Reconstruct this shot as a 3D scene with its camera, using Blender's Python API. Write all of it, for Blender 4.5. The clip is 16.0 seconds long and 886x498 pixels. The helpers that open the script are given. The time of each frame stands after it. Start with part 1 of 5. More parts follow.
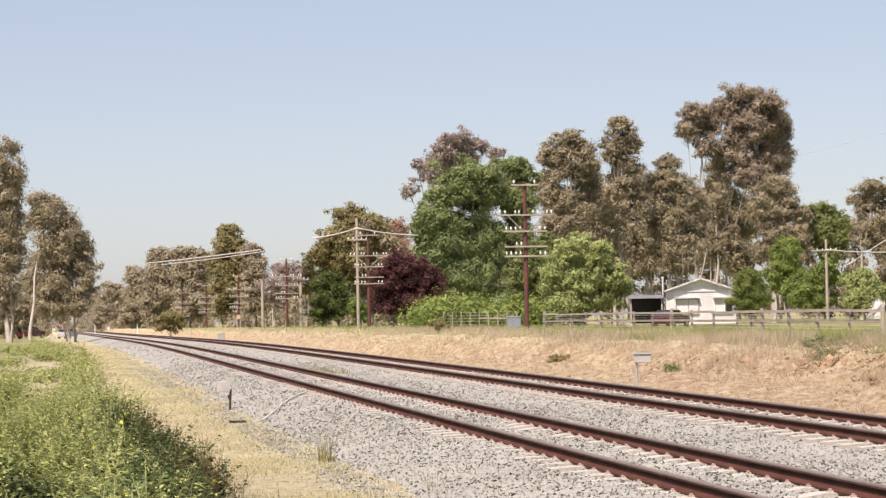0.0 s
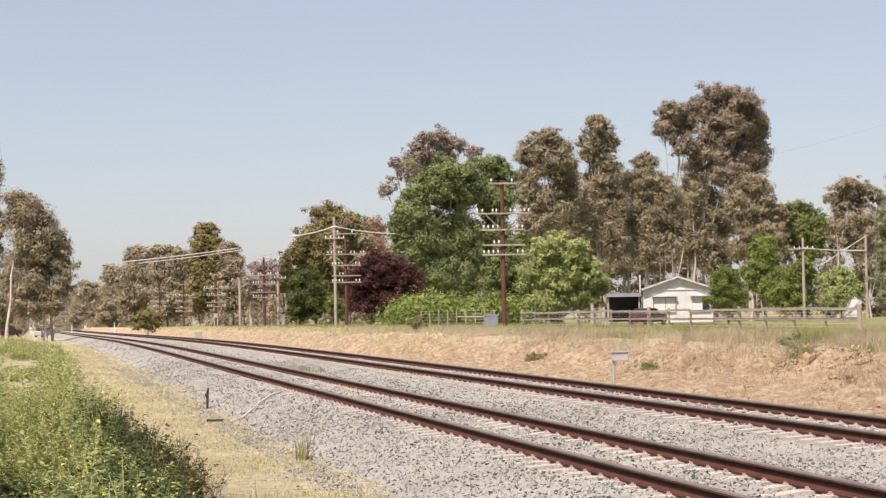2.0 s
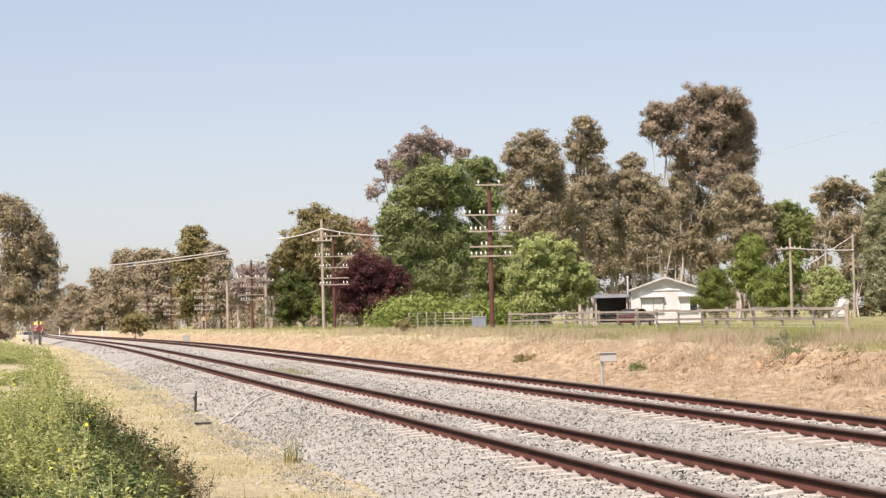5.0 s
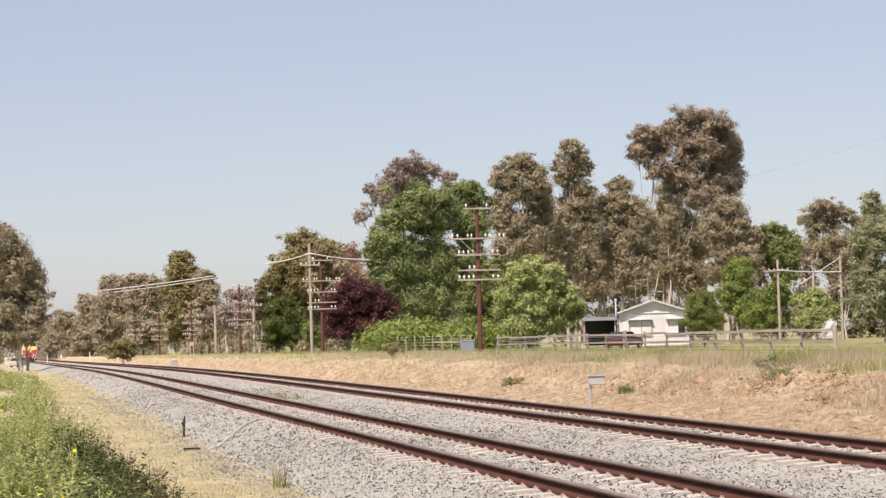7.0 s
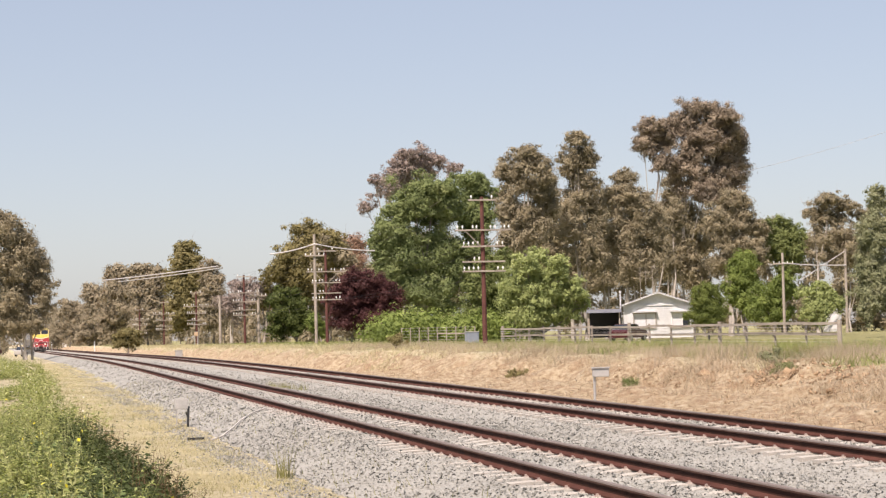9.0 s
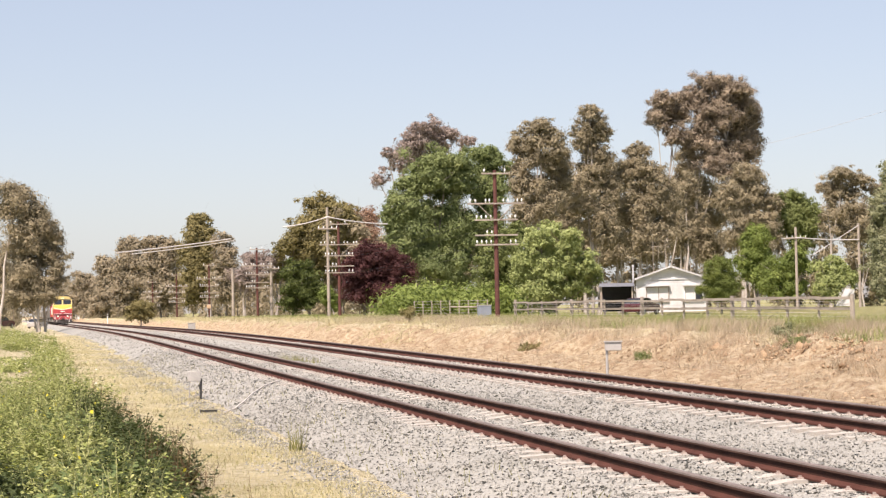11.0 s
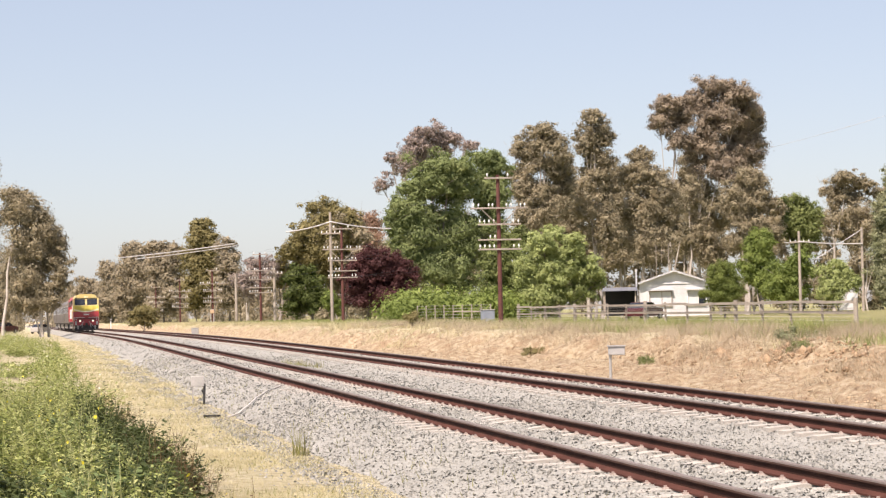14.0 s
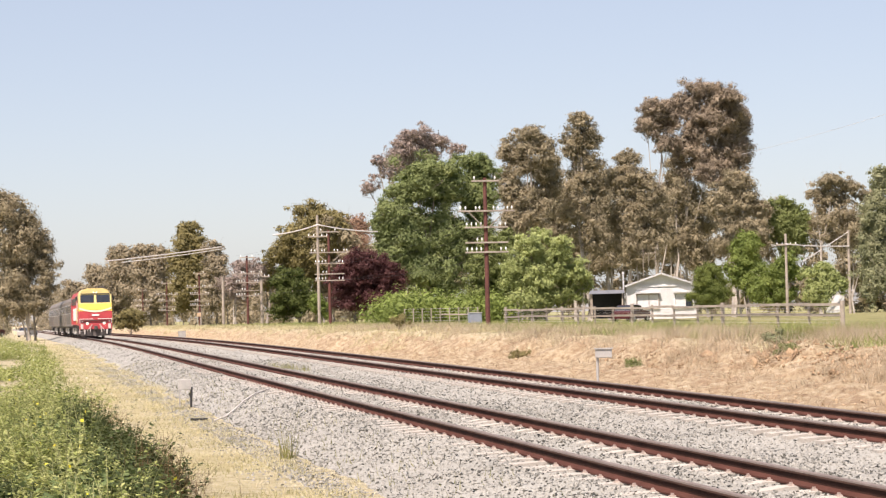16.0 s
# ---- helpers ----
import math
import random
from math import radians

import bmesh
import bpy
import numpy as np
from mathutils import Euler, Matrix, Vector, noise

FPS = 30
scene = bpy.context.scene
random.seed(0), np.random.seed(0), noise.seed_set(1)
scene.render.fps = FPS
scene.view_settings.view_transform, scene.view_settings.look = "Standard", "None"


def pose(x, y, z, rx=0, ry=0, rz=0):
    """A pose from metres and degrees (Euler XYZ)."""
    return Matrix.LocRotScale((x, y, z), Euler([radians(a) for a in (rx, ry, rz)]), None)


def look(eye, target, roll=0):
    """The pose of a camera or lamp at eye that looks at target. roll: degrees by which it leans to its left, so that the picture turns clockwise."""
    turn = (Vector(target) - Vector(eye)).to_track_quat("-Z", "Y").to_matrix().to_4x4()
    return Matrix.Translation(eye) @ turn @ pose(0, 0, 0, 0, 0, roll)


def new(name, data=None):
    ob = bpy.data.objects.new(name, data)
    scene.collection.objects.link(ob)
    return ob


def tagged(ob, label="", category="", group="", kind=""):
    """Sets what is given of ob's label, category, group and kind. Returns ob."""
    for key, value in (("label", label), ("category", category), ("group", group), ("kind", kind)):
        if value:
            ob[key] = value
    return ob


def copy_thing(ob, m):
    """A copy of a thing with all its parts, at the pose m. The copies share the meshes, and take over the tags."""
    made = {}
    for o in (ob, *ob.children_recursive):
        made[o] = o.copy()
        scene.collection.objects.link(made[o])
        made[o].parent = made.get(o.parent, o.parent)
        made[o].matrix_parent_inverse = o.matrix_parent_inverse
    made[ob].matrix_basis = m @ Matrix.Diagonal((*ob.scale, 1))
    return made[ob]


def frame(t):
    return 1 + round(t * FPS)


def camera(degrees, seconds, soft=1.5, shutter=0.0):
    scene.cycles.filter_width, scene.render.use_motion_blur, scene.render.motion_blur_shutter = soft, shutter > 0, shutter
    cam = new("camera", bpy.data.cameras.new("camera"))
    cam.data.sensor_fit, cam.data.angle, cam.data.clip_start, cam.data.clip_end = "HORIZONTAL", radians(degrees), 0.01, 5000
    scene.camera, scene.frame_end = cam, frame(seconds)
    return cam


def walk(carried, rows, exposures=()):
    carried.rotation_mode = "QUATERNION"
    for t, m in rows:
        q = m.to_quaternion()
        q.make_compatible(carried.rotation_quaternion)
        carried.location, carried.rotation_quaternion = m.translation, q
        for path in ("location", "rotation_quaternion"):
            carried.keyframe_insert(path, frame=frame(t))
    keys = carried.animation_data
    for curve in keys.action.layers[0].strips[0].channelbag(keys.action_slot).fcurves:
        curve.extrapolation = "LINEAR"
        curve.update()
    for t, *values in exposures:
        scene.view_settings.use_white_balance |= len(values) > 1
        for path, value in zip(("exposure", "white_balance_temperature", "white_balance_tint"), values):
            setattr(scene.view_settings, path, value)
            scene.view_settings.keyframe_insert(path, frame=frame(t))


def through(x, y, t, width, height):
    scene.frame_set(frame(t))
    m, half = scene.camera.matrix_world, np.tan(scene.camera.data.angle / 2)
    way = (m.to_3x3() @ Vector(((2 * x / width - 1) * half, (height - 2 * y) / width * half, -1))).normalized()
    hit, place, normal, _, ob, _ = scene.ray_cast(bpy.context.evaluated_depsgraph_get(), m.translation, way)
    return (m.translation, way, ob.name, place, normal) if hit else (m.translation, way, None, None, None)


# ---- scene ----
# World: x is the distance to the side of the camera, y runs along the railway, z = 0 is the top of the rails.
EYE = (0.0, 0.0, 1.87)
cam = camera(22.56, 16.0, soft=1.3)


def aim(yaw, tilt, lean):
    """The camera at EYE, turned to its right from the railway, tilted up and leaning, in degrees."""
    a, b = radians(yaw), radians(tilt)
    way = Vector((math.sin(a) * math.cos(b), math.cos(a) * math.cos(b), math.sin(b)))
    return look(EYE, Vector(EYE) + way * 100, -lean)


PATH = [
    (0.0, 11.069, 1.428, 1.063),
    (0.5, 11.125, 1.482, 1.061),
    (1.0, 11.234, 1.528, 1.058),
    (1.5, 11.433, 1.490, 1.061),
    (2.0, 11.650, 1.378, 1.100),
    (2.5, 11.775, 1.331, 1.119),
    (3.0, 11.824, 1.262, 1.122),
    (3.5, 11.862, 1.226, 1.226),
    (4.0, 11.878, 1.236, 1.296),
    (6.5, 12.223, 1.897, 1.648),
    (7.0, 12.302, 2.021, 1.710),
    (7.5, 12.304, 2.037, 1.702),
    (8.0, 12.271, 1.969, 1.641),
    (8.5, 12.232, 1.866, 1.435),
    (9.0, 12.170, 1.800, 1.404),
    (11.5, 11.746, 1.052, 1.261),
    (12.0, 11.698, 1.063, 1.313),
    (12.5, 11.701, 1.108, 1.307),
    (13.0, 11.704, 1.174, 1.309),
    (13.5, 11.725, 1.236, 1.266),
    (14.0, 11.746, 1.241, 1.321),
    (14.5, 11.845, 1.238, 1.379),
    (15.0, 11.947, 1.252, 1.432),
    (15.5, 12.008, 1.294, 1.438),
    (16.0, 12.081, 1.309, 1.381),
]
walk(cam, [(t, aim(a, b, c)) for t, a, b, c in PATH],
     exposures=[(t, e, 7050, 22) for t, e in ((0.0, 0.52), (1.5, 0.40), (3.5, 0.61), (4.2, 0.61), (6.5, 0.50), (8.0, 0.40), (9.0, 0.47), (11.5, 0.67), (12.5, 0.70), (14.5, 0.64), (16.0, 0.65))])

# ---- sun and sky ----
SUN_WAY = Vector((-0.36, -0.42, 0.83)).normalized()      # towards the sun
world = bpy.data.worlds.new("sky")
scene.world = world
world.use_nodes = True
wn = world.node_tree.nodes
sky = wn.new("ShaderNodeTexSky")
sky.sky_type = "NISHITA"
sky.sun_disc = False
sky.sun_elevation = math.asin(SUN_WAY.z)
sky.sun_rotation = math.atan2(SUN_WAY.x, SUN_WAY.y)
sky.air_density, sky.dust_density, sky.ozone_density = 0.8, 0.75, 0.7
wn["Background"].inputs["Strength"].default_value = 0.100
haze = wn.new("ShaderNodeMix")                      # a thin even haze over the whole sky
haze.data_type = "RGBA"
haze.inputs[0].default_value = 0.48
haze.inputs[7].default_value = (3.60, 4.42, 5.05, 1)
world.node_tree.links.new(sky.outputs["Color"], haze.inputs[6])
world.node_tree.links.new(haze.outputs[2], wn["Background"].inputs["Color"])
lamp = bpy.data.lights.new("sun", "SUN")
lamp.energy, lamp.angle, lamp.color = 5.0, radians(0.55), (1.0, 0.95, 0.88)
sun = new("sun", lamp)
sun.matrix_world = look(SUN_WAY * 50, (0, 0, 0))


# ---- the line of the railway ----
def softplus(v, w):
    return w * np.logaddexp(0.0, np.asarray(v, float) / w)


def bend(s):
    """Sideways shift of the railway at s metres along it."""
    s = np.asarray(s, float)
    return 0.00621 * s + 0.01937 * softplus(s - 65, 15) - 0.00923 * softplus(s - 140, 20) - 0.0053 * softplus(s - 220, 30)


def fall(s):
    """Height of the rails at s metres: the line falls away beyond a crest."""
    s = np.asarray(s, float)
    return 0.00062 * s - 0.0050 * softplus(s - 70, 20) - 0.00356 * softplus(s - 150, 30) + 0.00136 * softplus(s - 260, 40)


NEAR_TRACK, FAR_TRACK = 7.566, 12.369       # middles of the two tracks
GAUGE = 1.505                             # between the middles of the rail heads
SLEEPER_STEP = 0.667


def on_line(s, side, up=0.0):
    return Vector((float(bend(s)) + side, s, float(fall(s)) + up))


def line_pose(s, side):
    """A pose on the railway, its y axis along the rails."""
    dx = float(bend(s + 1) - bend(s - 1)) / 2
    dz = float(fall(s + 1) - fall(s - 1)) / 2
    return Matrix.Translation(on_line(s, side)) @ pose(0, 0, 0, math.degrees(math.atan(dz)), 0, -math.degrees(math.atan(dx)))


# ---- materials ----
def mat(name, rough=0.8, metal=0.0):
    m = bpy.data.materials.new(name)
    m.use_nodes = True
    b = m.node_tree.nodes["Principled BSDF"]
    b.inputs["Roughness"].default_value = rough
    b.inputs["Metallic"].default_value = metal
    return m, m.node_tree.nodes, m.node_tree.links, b


def ramp(nodes, stops):
    r = nodes.new("ShaderNodeValToRGB")
    el = r.color_ramp.elements
    while len(el) < len(stops):
        el.new(0.5)
    for e, (p, c) in zip(el, stops):
        e.position, e.color = p, (*c, 1)
    return r


def noise_tex(nodes, links, scale, detail=6.0, rough=0.6, coord="Object"):
    tc = nodes.new("ShaderNodeTexCoord")
    n = nodes.new("ShaderNodeTexNoise")
    n.inputs["Scale"].default_value, n.inputs["Detail"].default_value, n.inputs["Roughness"].default_value = scale, detail, rough
    links.new(tc.outputs[coord], n.inputs["Vector"])
    return n


def bump(nodes, links, b, height, strength=0.4, distance=0.02):
    u = nodes.new("ShaderNodeBump")
    u.inputs["Strength"].default_value, u.inputs["Distance"].default_value = strength, distance
    links.new(height, u.inputs["Height"])
    links.new(u.outputs["Normal"], b.inputs["Normal"])


def weathered(name, dark, light, scale=3.0, rough=0.8, metal=0.0, fine=40.0, relief=0.3, depth=0.01):
    """A surface with stains at a large and a fine scale."""
    m, n, l, b = mat(name, rough, metal)
    big, small = noise_tex(n, l, scale), noise_tex(n, l, fine, 4.0)
    mix = n.new("ShaderNodeMath")
    mix.operation = "MULTIPLY_ADD"
    mix.inputs[1].default_value = 0.45
    l.new(small.outputs["Fac"], mix.inputs[0])
    half = n.new("ShaderNodeMath")
    half.operation = "MULTIPLY"
    half.inputs[1].default_value = 0.55
    l.new(big.outputs["Fac"], half.inputs[0])
    l.new(half.outputs[0], mix.inputs[2])
    r = ramp(n, [(0.36, dark), (0.64, light)])
    l.new(mix.outputs[0], r.inputs["Fac"])
    l.new(r.outputs["Color"], b.inputs["Base Color"])
    bump(n, l, b, small.outputs["Fac"], relief, depth)
    return m


def leafy(name, stops, through=0.28, rough=0.6, patches=0.55, single=0.08):
    """Leaves: each one of its own colour, a little light passing through; clumps differ over a few metres."""
    m, n, l, b = mat(name, rough)
    geo = n.new("ShaderNodeNewGeometry")
    patch = noise_tex(n, l, patches, 3.0)
    add = n.new("ShaderNodeMath")
    add.operation = "MULTIPLY_ADD"
    add.inputs[1].default_value = single
    l.new(geo.outputs["Random Per Island"], add.inputs[0])
    sub = n.new("ShaderNodeMath")
    sub.operation = "MULTIPLY_ADD"
    sub.inputs[1].default_value, sub.inputs[2].default_value = 1.5, -0.37
    l.new(patch.outputs["Fac"], sub.inputs[0])
    l.new(sub.outputs[0], add.inputs[2])
    r = ramp(n, stops)
    l.new(add.outputs[0], r.inputs["Fac"])
    l.new(r.outputs["Color"], b.inputs["Base Color"])
    b.inputs["Specular IOR Level"].default_value = 0.2
    tr = n.new("ShaderNodeBsdfTranslucent")
    l.new(r.outputs["Color"], tr.inputs["Color"])
    mx = n.new("ShaderNodeMixShader")
    mx.inputs["Fac"].default_value = through
    l.new(b.outputs[0], mx.inputs[1])
    l.new(tr.outputs[0], mx.inputs[2])
    l.new(mx.outputs[0], n["Material Output"].inputs["Surface"])
    return m


def plain(name, colour, rough=0.5, metal=0.0):
    """Paint or glass with faint unevenness."""
    m, n, l, b = mat(name, rough, metal)
    t = noise_tex(n, l, 2.2)
    r = ramp(n, [(0.3, tuple(c * 0.85 for c in colour)), (0.7, tuple(min(1, c * 1.08) for c in colour))])
    l.new(t.outputs["Fac"], r.inputs["Fac"])
    l.new(r.outputs["Color"], b.inputs["Base Color"])
    return m


LEAF = {
    "gum": leafy("gum_leaves", [(0.0, (0.158, 0.135, 0.085)), (0.5, (0.331, 0.284, 0.184)), (1.0, (0.531, 0.448, 0.300))]),
    # far: olive-brown with the pale haze of distance mixed into the leaf colour
    "far": leafy("hazed_gum_leaves", [(0.0, (0.192, 0.169, 0.108)), (0.5, (0.354, 0.301, 0.205)), (1.0, (0.496, 0.418, 0.292))], single=0.1),
    "olive": leafy("olive_leaves", [(0.0, (0.148, 0.132, 0.054)), (0.5, (0.256, 0.220, 0.096)), (1.0, (0.390, 0.332, 0.154))]),
    "brown": leafy("brown_leaves", [(0.0, (0.250, 0.155, 0.103)), (0.5, (0.350, 0.224, 0.149)), (1.0, (0.475, 0.310, 0.207))]),
    "grey": leafy("grey_gum_leaves", [(0.0, (0.231, 0.188, 0.163)), (0.5, (0.353, 0.290, 0.252)), (1.0, (0.475, 0.392, 0.332))]),
    "tall": leafy("tall_gum_leaves", [(0.0, (0.158, 0.130, 0.095)), (0.5, (0.329, 0.268, 0.196)), (1.0, (0.538, 0.444, 0.313))]),
    "green": leafy("green_leaves", [(0.0, (0.096, 0.129, 0.048)), (0.5, (0.220, 0.264, 0.104)), (1.0, (0.406, 0.432, 0.192))]),
    "mid": leafy("mid_green_leaves", [(0.0, (0.106, 0.131, 0.044)), (0.5, (0.198, 0.232, 0.080)), (1.0, (0.333, 0.355, 0.145))]),
    "shrub": leafy("shrub_leaves", [(0.0, (0.101, 0.140, 0.034)), (0.5, (0.203, 0.258, 0.066)), (1.0, (0.338, 0.383, 0.117))]),
    "lime": leafy("lime_leaves", [(0.0, (0.176, 0.211, 0.075)), (0.5, (0.352, 0.400, 0.157)), (1.0, (0.586, 0.609, 0.282))]),
    "pale": leafy("pale_green_leaves", [(0.0, (0.152, 0.172, 0.089)), (0.5, (0.278, 0.290, 0.164)), (1.0, (0.481, 0.468, 0.316))]),
    "dark": leafy("dark_green_leaves", [(0.0, (0.048, 0.066, 0.018)), (0.5, (0.096, 0.121, 0.033)), (1.0, (0.156, 0.182, 0.061))]),
    "plum": leafy("plum_leaves", [(0.0, (0.049, 0.019, 0.020)), (0.5, (0.099, 0.040, 0.038)), (1.0, (0.169, 0.072, 0.067))]),
    "cypress": leafy("cypress_leaves", [(0.0, (0.083, 0.112, 0.027)), (0.5, (0.166, 0.203, 0.053)), (1.0, (0.263, 0.293, 0.087))]),
}
BARK = weathered("bark", (0.13, 0.105, 0.085), (0.33, 0.29, 0.25), 1.5, 0.9, fine=14)
PALE_BARK = weathered("pale_bark", (0.30, 0.26, 0.22), (0.55, 0.50, 0.44), 1.2, 0.85, fine=10)
# Rust of the rail foot, taken darker for the shade it lies in.
RAIL_RUST = weathered("rail_rust", (0.058, 0.023, 0.017), (0.105, 0.044, 0.033), 2.0, 0.85, 0.0, 60)
# Rusty web with the shadow of the overhanging head painted into its colour.
RAIL_WEB_SHADE = weathered("rail_shaded_web", (0.030, 0.014, 0.010), (0.065, 0.030, 0.022), 2.0, 0.9, 0.0, 60)
RAIL_TOP = weathered("rail_running_top", (0.15, 0.12, 0.105), (0.23, 0.19, 0.17), 1.0, 0.6, 0.1, 30, 0.05)
RAIL_HEAD = weathered("rail_head_side", (0.045, 0.024, 0.018), (0.095, 0.054, 0.041), 1.5, 0.85, 0.0, 40, 0.1)
CONCRETE = weathered("sleeper_concrete", (0.33, 0.30, 0.26), (0.50, 0.465, 0.41), 1.5, 0.9, fine=50)
CLIP = weathered("clip_steel", (0.30, 0.22, 0.19), (0.55, 0.48, 0.42), 4, 0.6, 0.1)
POLE_RED = weathered("red_brown_pole", (0.065, 0.024, 0.019), (0.155, 0.055, 0.043), 0.8, 0.85, fine=12)
TIMBER_GREY = weathered("grey_timber", (0.23, 0.195, 0.16), (0.45, 0.39, 0.325), 1.2, 0.9, fine=20)
PORCELAIN = plain("white_porcelain", (0.82, 0.82, 0.80), 0.25)
WIRE = plain("grey_wire", (0.55, 0.52, 0.50), 0.5, 0.3)
HOUSE_WHITE = weathered("white_boards", (0.54, 0.54, 0.53), (0.68, 0.68, 0.67), 0.7, 0.7, fine=9, relief=0.1)
ROOF_GREY = weathered("roof_iron", (0.50, 0.49, 0.48), (0.68, 0.67, 0.66), 0.6, 0.5, 0.3, 8, 0.1)
GLASS = plain("window_glass", (0.03, 0.035, 0.045), 0.08)
BLIND = plain("pale_blind", (0.62, 0.62, 0.62), 0.7)
DARK = plain("shade_and_wire_dark", (0.03, 0.03, 0.035), 0.8)
STEEL_BOX = weathered("galvanised_box", (0.33, 0.32, 0.30), (0.50, 0.48, 0.45), 3, 0.6, 0.2)
BLACK = plain("black_rubber", (0.03, 0.03, 0.03), 0.7)
WHITE_PAINT = plain("white_paint", (0.78, 0.77, 0.74), 0.6)
TRAIN_RED = plain("train_red", (0.47, 0.058, 0.065), 0.4)
TRAIN_YELLOW = plain("train_yellow", (0.66, 0.54, 0.10), 0.4)
TRAIN_CREAM = plain("train_cream", (0.66, 0.52, 0.21), 0.4)
STRIPE_CREAM = plain("stripe_cream", (0.82, 0.76, 0.55), 0.4)
TRAIN_GREY = weathered("train_grey", (0.14, 0.122, 0.108), (0.24, 0.212, 0.19), 0.6, 0.55, 0.1, 6, 0.08)
TRAIN_DARK = weathered("train_underframe", (0.035, 0.032, 0.03), (0.12, 0.10, 0.09), 2, 0.8, fine=8)
TRAIN_PALE = weathered("train_pale_gear", (0.40, 0.36, 0.33), (0.70, 0.66, 0.6), 3, 0.6)
CAR_RED = plain("car_red", (0.07, 0.012, 0.014), 0.3)
CAR_WHITE = plain("car_white", (0.42, 0.40, 0.37), 0.4)


def glow(name, colour, power):
    m, n, l, b = mat(name, 0.3)
    b.inputs["Base Color"].default_value = (*colour, 1)
    b.inputs["Emission Color"].default_value = (*colour, 1)
    b.inputs["Emission Strength"].default_value = power
    return m


HEADLIGHT = glow("headlight_glow", (1.0, 0.9, 0.72), 0.6)


# ---- mesh helpers ----
def solid(name, verts, faces, material, parent=None, smooth=False):
    me = bpy.data.meshes.new(name)
    me.from_pydata(verts, [], faces)
    me.materials.append(material)
    if smooth:
        me.polygons.foreach_set("use_smooth", [True] * len(me.polygons))
    ob = new(name, me)
    ob.parent = parent
    return ob


def part(name, bm, material, parent, label=""):
    """Links a bmesh as one mesh object under a thing or a part."""
    me = bpy.data.meshes.new(name)
    bm.normal_update()
    bm.to_mesh(me)
    bm.free()
    me.materials.append(material)
    ob = new(name, me)
    ob.parent = parent
    return tagged(ob, label)


def thing(name, label, category, m=None, group="", kind=""):
    ob = new(name)
    ob.empty_display_size = 0.2
    if m is not None:
        ob.matrix_basis = m
    return tagged(ob, label, category, group, kind)


def box(bm, x, y, z, sx, sy, sz, bevel=0.0, m=None):
    """A box with its middle at x, y, z."""
    r = bmesh.ops.create_cube(bm, size=1.0)
    t = Matrix.Translation((x, y, z)) @ Matrix.Diagonal((sx, sy, sz, 1))
    bmesh.ops.transform(bm, matrix=(m @ t) if m is not None else t, verts=r["verts"])
    if bevel:
        edges = list({e for v in r["verts"] for e in v.link_edges})
        bmesh.ops.bevel(bm, geom=edges, offset=bevel, segments=2, affect="EDGES", profile=0.5)
    return bm


def boxes(*rows, bevel=0.0):
    bm = bmesh.new()
    for r in rows:
        box(bm, *r, bevel=bevel)
    return bm


def rod(bm, a, b, r1, r2=None, sides=8):
    """A tapered round bar from a to b."""
    a, b = Vector(a), Vector(b)
    d = b - a
    c = bmesh.ops.create_cone(bm, cap_ends=True, segments=sides, radius1=r1, radius2=r1 if r2 is None else r2, depth=d.length)
    m = Matrix.Translation((a + b) / 2) @ d.to_track_quat("Z", "Y").to_matrix().to_4x4()
    bmesh.ops.transform(bm, matrix=m, verts=c["verts"])
    return bm


def rods(*rows):
    bm = bmesh.new()
    for r in rows:
        rod(bm, *r)
    return bm


def prism(bm, outline, y0, y1, m=None):
    """A closed outline in x, z drawn out from y0 to y1."""
    a = [bm.verts.new((x, y0, z)) for x, z in outline]
    b = [bm.verts.new((x, y1, z)) for x, z in outline]
    n = len(a)
    bm.faces.new(a)
    bm.faces.new(b[::-1])
    for i in range(n):
        bm.faces.new((a[i], b[i], b[(i + 1) % n], a[(i + 1) % n]))
    bmesh.ops.recalc_face_normals(bm, faces=bm.faces)
    if m is not None:
        bmesh.ops.transform(bm, matrix=m, verts=a + b)
    return bm


# ---- ground ----
def smooth(a, b, v):
    u = np.clip((v - a) / (b - a), 0, 1)
    return u * u * (3 - 2 * u)


def wob(x, y, f, k=0.0):
    """Cheap smooth unevenness between -1 and 1."""
    return (np.sin(x * f * 1.3 + 1.7 * np.sin(y * f * 0.9 + k) + k) + np.sin(y * f * 1.1 + 1.3 * np.sin(x * f * 0.7 - k) + 2 * k)
            + np.sin((x + y) * f * 2.3 + k * 3) * 0.5) / 2.5


def ground_z(x, s):
    """Height of the bare ground at x to the side and s along."""
    x, s = np.asarray(x, float), np.asarray(s, float)
    q = x - bend(s)
    near = smooth(120, 45, s)
    toe, top = 15.4 + 2.6 * near, 17.6 + 3.2 * near
    z = -0.15 - 0.35 * smooth(-1.0, 3.2, q)
    z = z + 0.05 * smooth(14.8, 15.6, q)
    z = z + 0.35 * near * smooth(15.2, toe, q)
    z = z + (0.95 - 0.35 * near) * smooth(toe, top, q + 0.35 * wob(q * 0, s, 0.9))
    z = z - 0.35 * smooth(26, 55, q)
    rough = smooth(14.8, 16.5, q) * smooth(24, 20, q)
    z = z + rough * (0.12 * wob(q, s, 1.3) + 0.09 * wob(q, s, 3.1, 1.0) + 0.05 * wob(q, s, 6.0, 2.0))
    steep = smooth(toe - 0.6, toe + 0.3, q) * smooth(top + 0.6, top - 0.3, q)
    z = z - 0.6 * steep * np.maximum(0, wob(q * 0.4, s, 1.15, 3.0) - 0.25) - 0.35 * steep * np.maximum(0, wob(q * 0.5, s, 3.4, 5.0) - 0.1)
    z = z + 0.03 * wob(q, s, 2.1, 4.0) * (1 - smooth(3.0, 3.6, q))
    return z + fall(s)


